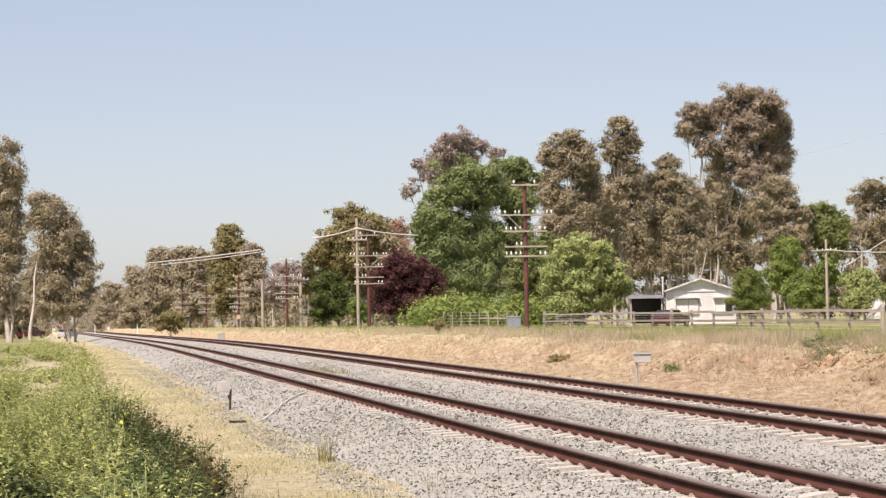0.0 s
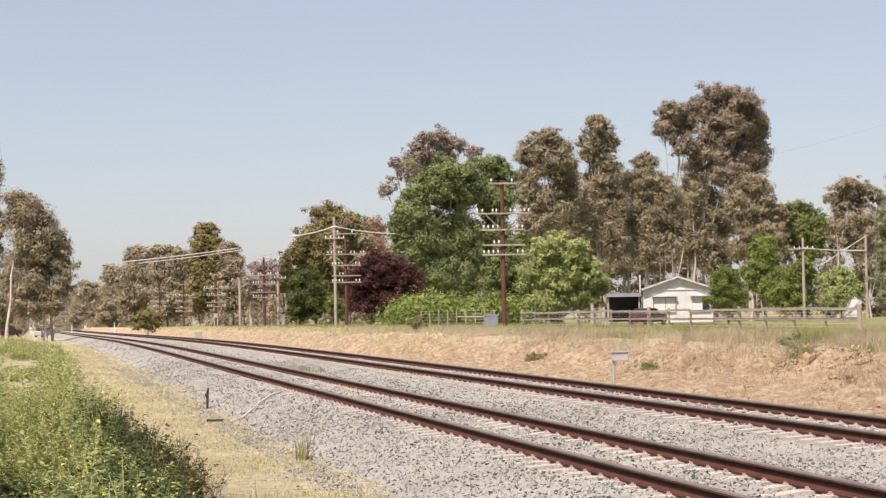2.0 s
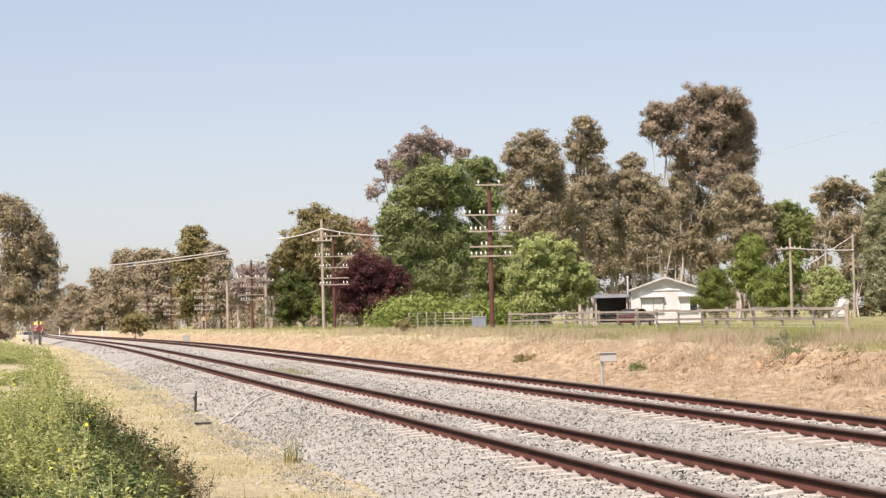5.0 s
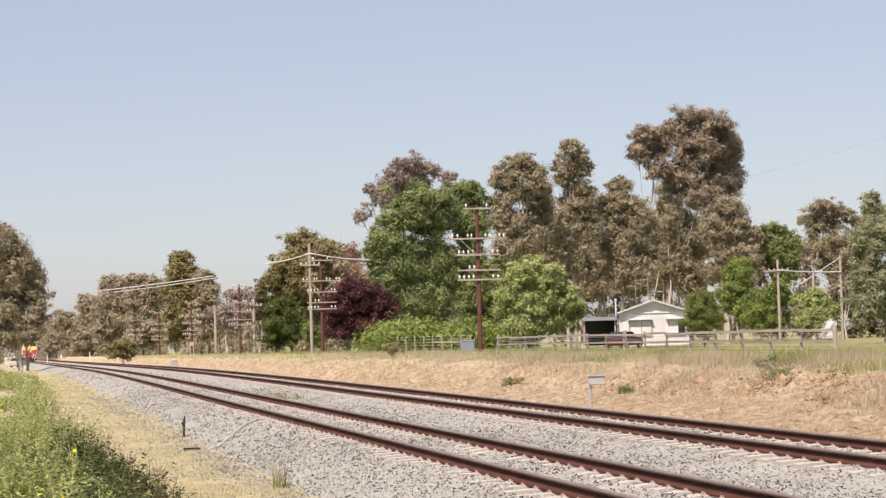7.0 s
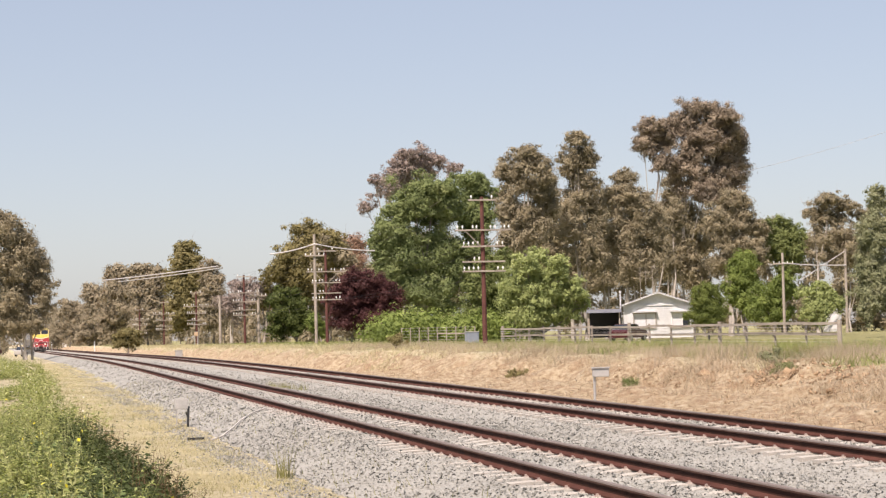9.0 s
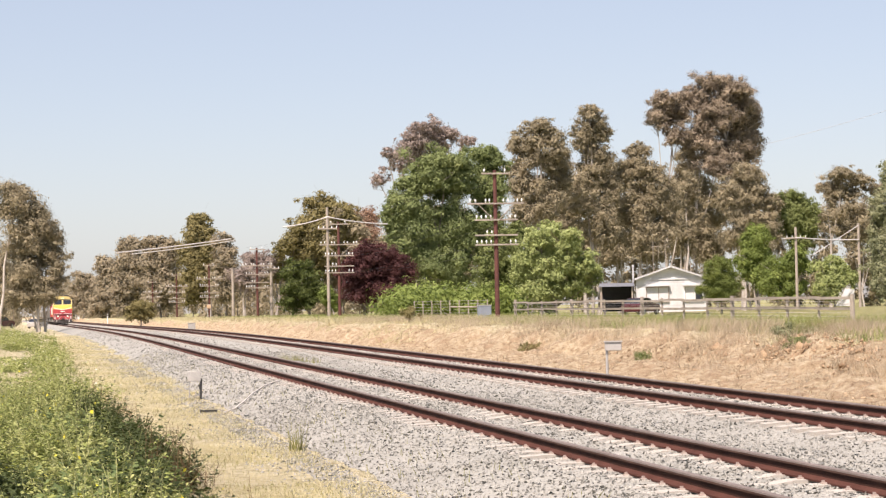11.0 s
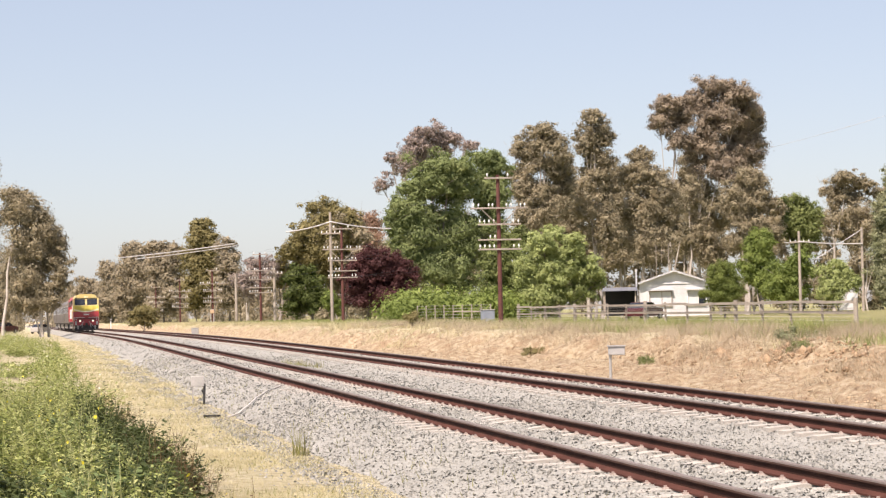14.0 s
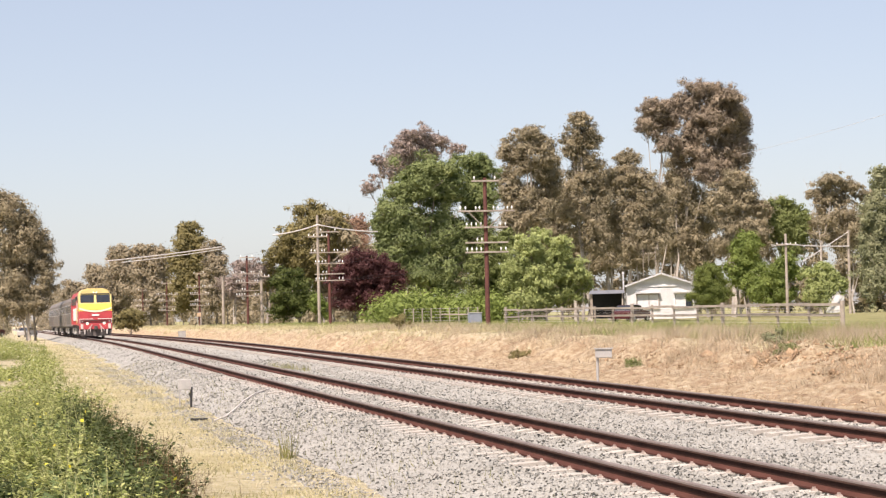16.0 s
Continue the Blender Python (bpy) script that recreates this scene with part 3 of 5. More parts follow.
tree("far", 30.6, 380, [(-0.9, 11.3, 2.8, 1.4), (-0.2, 8.0, 3.4, 3.7), (1.9, 10.2, 1.8, 1.8), (0.0, 3.1, 3.9, 4.1)], 8, 3)
tree("olive", 33.4, 345, [(0.2, 14.0, 2.1, 1.3), (0.3, 11.7, 2.7, 2.1), (0.2, 8.3, 3.2, 3.0), (-0.3, 4.2, 3.4, 3.6)], 9, 2)
tree("far", 35.8, 330, [(-0.4, 10.3, 1.7, 1.5), (0.5, 7.5, 1.9, 2.7), (-0.2, 3.6, 2.4, 3.3)], 10, 3)
tree("grey", 36.3, 300, [(-0.0, 7.2, 1.7, 0.9), (-0.8, 4.3, 2.5, 2.8), (2.1, 6.2, 1.4, 2.0)], 11, 4)
tree("olive", 45.1, 300, [(0.5, 14.6, 2.5, 1.1), (2.9, 13.4, 2.6, 1.4), (-2.3, 10.6, 2.3, 2.0), (0.3, 10.2, 3.3, 2.8), (-4.6, 8.3, 1.7, 1.4), (3.8, 10.5, 2.6, 2.8), (0.2, 6.2, 3.7, 3.1), (-5.5, 5.4, 1.7, 2.5)], 14, 2)
tree("brown", 54.0, 320, [(0.3, 12.8, 3.0, 1.7), (2.4, 12.8, 2.2, 1.5), (0.6, 9.7, 3.8, 2.8), (-4.4, 11.0, 2.2, 1.7)], 15, 2)
tree("dark", 33.8, 235, [(-0.2, 4.2, 2.1, 1.7), (-0.8, 1.7, 2.1, 1.7), (1.1, 2.4, 1.7, 1.8)], 17, 2)
tree("shrub", 31.3, 200, [(-0.3, 1.7, 0.9, 1.1), (0.5, 1.0, 0.7, 0.9)], 48, 2)
tree("plum", 32.0, 180, [(-0.6, 4.9, 1.8, 1.3), (-1.9, 3.4, 1.5, 1.7), (0.8, 4.3, 1.6, 1.6), (2.1, 3.3, 1.3, 1.8), (-0.2, 2.1, 2.8, 1.4)], 18, 3)
tree("green", 39.0, 190, [(-0.7, 11.9, 2.1, 1.6), (-2.5, 10.1, 1.9, 1.8), (1.0, 13.3, 2.0, 1.1), (2.2, 11.3, 2.4, 2.1), (-3.9, 8.3, 1.0, 1.4), (-1.5, 7.5, 2.8, 2.3), (2.1, 7.3, 2.5, 2.5), (-0.6, 4.4, 2.5, 1.9), (2.4, 3.9, 2.0, 2.1), (-3.1, 5.7, 1.4, 1.8)], 19, 1)
tree("green", 44.3, 192, [(-0.8, 14.2, 1.6, 0.9), (0.7, 12.9, 1.4, 1.6), (0.1, 10.9, 1.8, 1.9), (-0.3, 7.9, 1.9, 2.0), (0.2, 5.3, 1.7, 1.8)], 20, 1)
tree("grey", 47.0, 235, [(0.2, 19.7, 1.8, 0.7), (2.8, 19.1, 1.8, 1.0), (-1.7, 18.4, 1.0, 0.9), (-4.0, 16.9, 0.8, 0.8), (-4.6, 14.0, 0.9, 0.9), (-2.4, 16.1, 1.3, 1.6), (0.8, 17.2, 2.8, 1.7), (4.9, 18.1, 1.0, 0.7)], 22, 3)
tree("gum", 51.4, 202, [(0.1, 17.3, 1.5, 0.9), (-1.4, 15.7, 1.4, 1.4), (1.0, 15.0, 2.1, 2.1), (-1.7, 12.3, 1.7, 2.2), (0.3, 10.3, 2.2, 2.4), (2.4, 12.3, 1.3, 2.6), (-1.5, 8.6, 1.6, 2.1)], 23, 2)
tree("gum", 58.2, 206, [(-0.6, 18.9, 1.2, 0.9), (0.5, 17.1, 1.5, 1.5), (-1.3, 16.5, 1.4, 1.5), (0.2, 14.1, 2.0, 2.1), (-1.0, 10.8, 1.9, 2.5), (0.5, 7.8, 1.9, 2.5), (1.5, 11.3, 1.2, 2.1)], 24, 2)
tree("gum", 64.0, 208, [(-0.8, 15.3, 1.5, 0.9), (-1.5, 13.1, 1.9, 1.9), (0.8, 12.0, 1.9, 2.2), (-1.2, 9.3, 2.2, 2.3), (1.9, 9.3, 1.9, 2.5), (-0.0, 5.9, 2.5, 1.9)], 25, 4)
tree("tall", 79.5, 235, [(0.2, 24.5, 2.2, 1.0), (2.8, 23.2, 2.3, 1.6), (5.2, 21.0, 1.3, 2.1), (-1.3, 22.7, 2.0, 1.6), (-5.5, 22.6, 1.6, 1.2), (-6.3, 20.5, 1.3, 1.6), (-3.9, 21.1, 1.8, 1.6), (0.5, 20.7, 2.6, 2.0), (3.5, 19.4, 2.2, 2.0), (-4.3, 18.3, 1.6, 1.3), (-0.9, 17.4, 2.4, 1.8), (2.7, 16.9, 2.2, 1.6), (0.1, 14.9, 1.8, 1.6), (4.9, 17.6, 1.6, 2.2), (3.9, 14.0, 1.8, 1.8), (4.3, 21.0, 1.8, 1.6)], 26, 3)
tree("gum", 80.5, 225, [(-0.2, 13.8, 1.8, 1.5), (-1.7, 11.4, 2.1, 2.2), (1.0, 11.5, 1.5, 1.9), (-0.5, 7.8, 2.5, 2.8), (2.4, 10.6, 1.1, 1.1), (1.7, 7.2, 1.8, 2.3)], 27, 3)
tree("gum", 76.1, 230, [(-0.8, 8.0, 1.8, 2.7), (1.4, 6.2, 2.0, 2.4), (-1.0, 12.3, 1.6, 2.1)], 28, 5)
tree("mid", 91.5, 240, [(-0.2, 11.7, 2.0, 1.1), (-1.4, 9.4, 2.5, 2.0), (1.5, 10.0, 1.6, 1.7), (0.6, 7.3, 2.2, 2.2)], 31, 1)
tree("gum", 103.1, 250, [(-2.1, 15.0, 1.8, 1.0), (0.7, 14.3, 1.3, 1.0), (-3.4, 13.3, 1.3, 0.9), (-1.1, 12.6, 2.1, 1.0), (-1.4, 8.9, 3.0, 3.0), (2.2, 8.8, 2.3, 3.0), (3.4, 12.9, 1.3, 1.3)], 34, 2)
tree("shrub", 77.7, 215, [(-0.1, 6.5, 1.8, 1.9), (-0.9, 4.1, 1.8, 2.0), (1.0, 2.9, 1.7, 2.2)], 32, 1)
tree("shrub", 73.2, 195, [(-0.3, 3.4, 2.1, 1.6), (-0.2, 1.7, 2.3, 1.4), (1.3, 4.3, 1.1, 1.2)], 33, 1)
tree("lime", 74.3, 186, [(-0.1, 3.2, 1.5, 1.3), (-0.4, 1.6, 1.7, 1.3), (1.2, 2.3, 1.0, 1.0)], 36, 1)
tree("cypress", 59.0, 172, [(0.0, 2.9, 1.4, 1.3), (-0.1, 1.7, 1.8, 1.2), (0.1, 3.7, 0.9, 0.6)], 39, 1)
tree("pale", 65.2, 150, [(-0.5, 9.8, 0.9, 1.2), (-0.7, 7.3, 1.6, 1.3), (-1.3, 5.2, 1.2, 1.8), (-0.4, 3.2, 1.8, 1.9), (-1.6, 2.2, 0.9, 1.7), (1.1, 8.0, 1.6, 2.3), (1.2, 4.4, 1.6, 2.3)], 37, 1)
tree("lime", 39.3, 150, [(-0.1, 6.3, 0.8, 0.5), (-1.3, 5.3, 1.2, 1.0), (1.0, 5.3, 1.1, 1.0), (-1.9, 3.7, 1.2, 1.2), (-0.1, 3.7, 1.6, 1.5), (1.9, 3.6, 1.2, 1.1), (2.8, 2.8, 0.6, 0.7), (-1.0, 1.8, 1.9, 1.1), (1.5, 1.9, 1.4, 0.9)], 29, 1)
tree("mid", 37.1, 156, [(-0.2, 5.5, 1.1, 1.0), (-1.0, 3.9, 1.1, 1.5), (0.6, 4.2, 1.2, 1.6), (-1.1, 1.8, 1.4, 1.1), (0.7, 2.4, 1.3, 1.4), (1.2, 6.1, 0.8, 0.9)], 30, 1)
tree("olive", 20.2, 285, [(0.0, 0.7, 1.8, 1.0), (-0.9, -0.1, 1.2, 0.7), (1.0, -0.0, 1.0, 0.7)], 43, 1)
tree("gum", 59.3, 222, [(-0.3, 15.1, 1.6, 2.2), (0.4, 11.6, 2.0, 2.6), (-1.1, 8.1, 2.3, 2.3), (1.1, 6.9, 2.0, 2.3)], 50, 2)
tree("gum", 64.5, 220, [(0.1, 13.1, 1.6, 2.2), (0.3, 9.4, 1.9, 2.5), (-0.4, 5.9, 2.3, 2.1)], 51, 3)
tree("gum", 79.9, 242, [(-0.7, 16.1, 1.5, 1.9), (0.3, 13.2, 2.3, 2.5), (-2.0, 12.6, 2.0, 2.8), (2.6, 11.0, 2.3, 2.9), (-0.7, 7.7, 2.8, 2.8)], 52, 4)
tree("gum", -3.0, 252, [(-1.6, 0.9, 2.4, 1.5), (1.0, 1.0, 1.8, 1.3)], 53, 2)
tree("gum", 0.0, 262, [(1.0, 2.2, 2.7, 2.7), (-1.3, 1.3, 2.7, 2.0)], 54, 2)


def woods(name, label, rows, count, size, material, seed):
    """A belt of woodland that nobody could count: clumps along a strip. rows: x, s, z low, z high, width."""
    rng = np.random.default_rng(seed)
    cs, rs = [], []
    for x, s, a, b, w in rows:
        for _ in range(26):
            k = rng.uniform(0.8, 1.8)
            u = rng.random()
            cs.append((x + rng.normal() * w * 0.4 * (1.2 - u), s + rng.normal() * 4, a + u * (b - a)))
            rs.append((k, k, k * 0.85))
    return tagged(leaves(name, cs, rs, count, size, material, None, rng, 0.4, 0.45), label, "woodland", kind="stuff")


def belt(x0, s0, x1, s1, n, low, high, width, seed):
    rng = random.Random(seed)
    return [(x0 + (x1 - x0) * i / n, s0 + (s1 - s0) * i / n, low, high * rng.uniform(0.7, 1.05), width) for i in range(n + 1)]


woods("woodland", "distant belt of dull olive-brown gum trees", belt(22, 620, 50, 315, 40, -4.5, 7.5, 10, 1), 110000, 0.40, LEAF["far"], 5)
woods("woodland", "belt of gum trees behind the garden trees", belt(46, 300, 125, 265, 22, -0.5, 13, 9, 2), 100000, 0.42, LEAF["gum"], 6)
woods("scrub", "low scrub under the trees at the end of the verge", belt(-16, 270, -1, 420, 9, -2.2, 2.6, 4, 3), 20000, 0.36, LEAF["gum"], 8)
woods("scrub", "low scrub under the trees where the line curves away", belt(0.5, 300, 6, 430, 8, -2.4, 2.2, 3, 4), 16000, 0.36, LEAF["gum"], 9)
woods("hedge", "low bright green creeper-covered hedge by the wire fence", [(30.5 + 1.1 * i, 160 - i * 0.6, 0.2, 1.5 + 0.3 * math.sin(i * 1.7), 1.6) for i in range(7)], 26000, 0.24, LEAF["shrub"], 7)

# ---- distant hill ----
def hill():
    xs = spread((-900, 1500, 50))
    z = 12 + 6 * np.sin(xs * 0.006 + 1) + 3 * np.sin(xs * 0.021)
    verts = [(x, 2600, -60) for x in xs] + [(x, 2750 , zz) for x, zz in zip(xs, z)] + [(x, 3200, -60) for x in xs]
    n = len(xs)
    faces = [(k * n + i, k * n + i + 1, (k + 1) * n + i + 1, (k + 1) * n + i) for k in (0, 1) for i in range(n - 1)]
    # Forest greyed and paled: the distance haze is put into the colour.
    m = weathered("hazed_forest", (0.20, 0.21, 0.20), (0.27, 0.27, 0.26), 0.01, 1.0, fine=0.08)
    tagged(solid("backdrop", verts, faces, m, smooth=True), "hazy wooded hill in the distance", "hill", kind="structure")


hill()


# ---- telegraph poles ----
def telegraph_pole(x, s, z0, height, arms, name_label):
    """A red-brown pole with cross arms, pins, insulators and braces. arms: height below the top, half length, insulator places."""
    t = thing("telegraph_pole", name_label, "telegraph pole", Matrix.Translation((x, s, z0)), "telegraph poles along the railway")
    part("pole", rods(((0, 0, -0.3), (0, 0, height), 0.13, 0.095, 10)), POLE_RED, t)
    for drop, half, pins in arms:
        z = height - drop
        part("cross_arm", boxes((0, -0.16, z, half * 2, 0.08, 0.085), bevel=0.01), TIMBER_GREY, t, "weathered grey timber cross arm")
        for p in pins:
            bm = rods(((p, -0.16, z + 0.05), (p, -0.16, z + 0.14), 0.014, 0.014, 5), ((p, -0.16, z + 0.12), (p, -0.16, z + 0.19), 0.046, 0.056, 8),
                      ((p, -0.16, z + 0.19), (p, -0.16, z + 0.26), 0.042, 0.025, 8))
            part("insulator", bm, PORCELAIN, t, "white porcelain insulator")
    z = height - arms[1][0] if len(arms) > 1 else height - 1
    for sx in (-1, 1):
        part("brace", rods(((sx * 0.95, -0.2, z - 0.05), (sx * 0.1, -0.2, z - 0.9), 0.025, 0.025, 5)), TIMBER_GREY, t)
    return t


ARMS = [(0.18, 0.75, (-0.6, 0.5)), (1.75, 1.52, (-1.38, -1.1, -0.55, -0.35, 0.4, 0.65, 1.15, 1.38)), (2.6, 1.15, (-1.05, -0.8, -0.55, -0.3, 0.75, 1.02)),
        (3.4, 1.15, (-0.5, -0.25)), (3.9, 1.15, (-1.05, -0.8, -0.55, -0.3, 0.75, 1.02))]
LABEL = "tall red-brown telegraph pole with grey cross arms and white insulators"
telegraph_pole(26.5, 113.0, 0.45, 7.75, ARMS, LABEL)
telegraph_pole(27.05, 168.2, 0.25, 7.2, ARMS, LABEL)
telegraph_pole(26.5, 215.0, -0.3, 6.9, ARMS, LABEL)
telegraph_pole(26.5, 261.0, -1.2, 7.0, ARMS, LABEL)
telegraph_pole(26.5, 305.0, -1.8, 7.0, ARMS, LABEL)
telegraph_pole(26.8, 352.0, -2.4, 7.0, ARMS, LABEL)

# ---- power poles and cables ----
def power_pole(x, s, z0, height, label, arm=0.0, arm_drop=0.5, r=0.14):
    t = thing("power_pole", label, "power pole", Matrix.Translation((x, s, z0)), "power poles")
    part("pole", rods(((0, 0, -0.3), (0, 0, height), r, r * 0.8, 10)), TIMBER_GREY, t)
    if arm:
        part("cross_arm", boxes((0, -0.14, height - arm_drop, arm * 2, 0.1, 0.12), bevel=0.01), TIMBER_GREY, t)
        for p in (-arm * 0.9, -arm * 0.4, arm * 0.4, arm * 0.9):
            part("insulator", rods(((p, -0.14, height - arm_drop + 0.05), (p, -0.14, height - arm_drop + 0.22), 0.05, 0.03, 6)), PORCELAIN, t)
    return t


def cable(name, label, points, r, sag=0.0, material=None):
    """A hanging cable through the given points."""
    limb = []
    for a, b in zip(points, points[1:]):
        for i in range(9):
            u = i / 8
            p = Vector(a).lerp(Vector(b), u)
            p.z -= sag * 4 * u * (1 - u)
            limb.append((p, r))
    return tagged(tubes(name, [limb], material or WIRE, None, 5), label, "cable")


PALE = "weathered pale timber power pole among the trees"
power_pole(26.8, 172.0, 0.2, 8.55, PALE, 0.8, 1.7, r=0.13)
power_pole(26.7, 238.0, -0.7, 5.6, "plain pale concrete post on the grassy bank", r=0.17)
power_pole(28.0, 216.0, -0.3, 5.6, "pale concrete post with a short cross arm on the bank", 0.8, 0.75, r=0.16)
power_pole(73.15, 192.0, 0.0, 7.15, PALE, 1.0, 1.0)
power_pole(79.25, 192.0, 0.0, 7.4, PALE)
CABLE = "thick pale overhead cable"
cable("overhead_cable", CABLE, [(23.57, 174.0, 7.3), (26.8, 171.9, 7.98), (31.6, 172.0, 7.35)], 0.055, 0.12)
cable("overhead_cable", CABLE, [(19.4, 320.0, 8.55), (33.6, 300.0, 9.75)], 0.09, 0.1)
cable("overhead_cable", CABLE, [(21.5, 320.0, 8.3), (34.0, 300.0, 9.5)], 0.07, 0.1)
cable("overhead_cable", CABLE, [(71.75, 192.0, 6.15), (73.15, 191.85, 6.2), (79.25, 191.85, 5.9)], 0.06, 0.1)
cable("stay_wire", "slanting pale stay wire of a power pole", [(74.8, 192.0, 4.6), (79.2, 191.9, 7.2)], 0.035)
power_pole(99.0, 209.0, 0.0, 22.3, "tall timber power pole that carries the overhead wire")
cable("overhead_wire", "thin grey overhead wire against the sky", [(82.5, 229.0, 16.9), (99.0, 209.0, 22.0)], 0.016, 0.3)
for dz in (7.55, 5.95, 5.1, 3.8):
    for dx in (-1.0, 0.8):
        cable("telegraph_wire", "thin telegraph wire between poles", [(26.5 + dx, 113.0, dz + 0.45), (27.05 + dx, 168.2, dz - 0.2), (26.5 + dx, 215.0, dz - 0.9)],
              0.005, 0.35, DARK)


# ---- house and yard ----
def house():
    t = thing("house", "small white weatherboard house with a low gable and grey iron roof", "house", pose(55.1, 182.8, 0.0, 0, 0, -17))
    w, d, e, a = 5.95, 9.0, 2.62, 3.62
    bm = bmesh.new()
    prism(bm, [(0, -0.2), (w, -0.2), (w, e), (w / 2, a), (0, e)], 0, d)
    part("wall", bm, HOUSE_WHITE, t)
    for i in range(13):
        z = 0.1 + i * 0.19
        part("weatherboard", boxes((w / 2, -0.012, z, w - 0.02, 0.03, 0.17)), HOUSE_WHITE, t)
    part("fascia", boxes((w / 2, -0.06, e - 0.02, w + 0.1, 0.1, 0.1)), HOUSE_WHITE, t)
    slope = math.degrees(math.atan2(a - e, w / 2))
    n = math.hypot(w / 2, a - e) + 0.15
    for sx in (-1, 1):
        bm = bmesh.new()
        m = Matrix.Translation((w / 2, 0, a + 0.08)) @ pose(0, 0, 0, 0, sx * slope, 0)
        box(bm, sx * n / 2, d / 2 - 0.1, 0, n, d + 0.8, 0.05, m=m)
        for i in range(12):
            box(bm, sx * n / 2, -0.4 + 0.85 * i, 0.035, n, 0.05, 0.03, m=m)
        part("roof", bm, ROOF_GREY, t, "pale grey iron roof")
        bm = bmesh.new()
        box(bm, sx * n / 2, -0.47, -0.03, n, 0.06, 0.11, m=m)
        part("barge_board", bm, HOUSE_WHITE, t)
    for x0, x1 in ((0.9, 2.7), (4.15, 5.6)):
        c, ww = (x0 + x1) / 2, x1 - x0
        win = part("window", boxes((c, -0.05, 1.3, ww, 0.06, 1.2)), BLIND if x0 < 2 else GLASS, t, "window with a drawn pale blind" if x0 < 2 else "dark window with a pale curtain")
        part("frame", boxes((c, -0.09, 1.93, ww + 0.16, 0.1, 0.08), (c, -0.09, 0.67, ww + 0.16, 0.12, 0.08), (x0 - 0.04, -0.09, 1.3, 0.08, 0.1, 1.2),
                            (x1 + 0.04, -0.09, 1.3, 0.08, 0.1, 1.2), (c + 0.1, -0.085, 1.3, 0.06, 0.06, 1.2)), TIMBER_GREY if x0 < 2 else WHITE_PAINT, win)
        part("hood", boxes((c, -0.25, 2.02, ww + 0.3, 0.4, 0.05)), ROOF_GREY, win)
    part("curtain", boxes((4.6, -0.082, 1.3, 0.85, 0.01, 1.15)), BLIND, t)
    part("flue", rods(((-0.25, 1.0, 0.0), (-0.25, 1.0, 3.7), 0.07, 0.07, 8), ((-0.25, 1.0, 3.7), (-0.25, 1.0, 3.9), 0.11, 0.09, 8)), ROOF_GREY, t, "pale metal flue pipe")
    return t


CARPORT_ROOF = weathered("blue_grey_iron", (0.20, 0.21, 0.25), (0.30, 0.31, 0.36), 0.8, 0.6, 0.1, 8, 0.1)


def carport():
    t = thing("carport", "open carport with a dark interior and grey sloping iron roof", "carport", pose(52.1, 183.6, 0.0, 0, 0, -17))
    part("roof", boxes((1.4, 2.0, 2.3, 3.0, 4.4, 0.08), (1.4, -0.22, 2.2, 3.0, 0.06, 0.3)), CARPORT_ROOF, t)
    for x in (0.05, 2.75):
        for y in (0.1, 4.0):
            part("post", boxes((x, y, 1.1, 0.12, 0.12, 2.4)), TIMBER_GREY, t)
    # Inner walls near-black: the shade under the roof is put into their colour.
    part("back_wall", boxes((1.4, 4.1, 1.1, 2.9, 0.1, 2.4)), DARK, t)
    part("side_wall", boxes((2.85, 2.1, 1.1, 0.08, 3.9, 2.3)), DARK, t)
    return t


def antenna():
    t = thing("antenna", "tall thin pale television antenna mast with cross bars behind the house", "antenna", pose(62.0, 200.0, 0.0, 0, 0, -17))
    part("mast", rods(((0, 0, 0), (0, 0, 6.3), 0.03, 0.03, 6)), TIMBER_GREY, t)
    part("mast", rods(((1.15, 0, 0), (1.15, 0, 6.4), 0.03, 0.03, 6)), TIMBER_GREY, t)
    part("cross_bar", rods(((-0.2, 0, 5.7), (1.2, 0, 5.8), 0.02, 0.02, 5), ((0.5, 0, 5.2), (1.2, 0, 5.25), 0.02, 0.02, 5), ((0.5, 0, 4.6), (0.5, 0, 5.9), 0.02, 0.02, 5)), TIMBER_GREY, t)
    return t


def shed(x, s, w, h, turn, label):
    t = thing("shed", label, "shed", pose(x, s, 0.0, 0, 0, turn))
    bm = bmesh.new()
    prism(bm, [(0, -0.2), (w, -0.2), (w, h), (0, h * 0.9)], 0, 3)
    part("wall", bm, HOUSE_WHITE, t)
    part("roof", boxes((w / 2, 1.4, h + 0.03, w + 0.3, 3.6, 0.07)), ROOF_GREY, t)
    part("door", boxes((w * 0.5, -0.03, 0.95, 0.85, 0.05, 1.9)), BLIND, t)
    return t


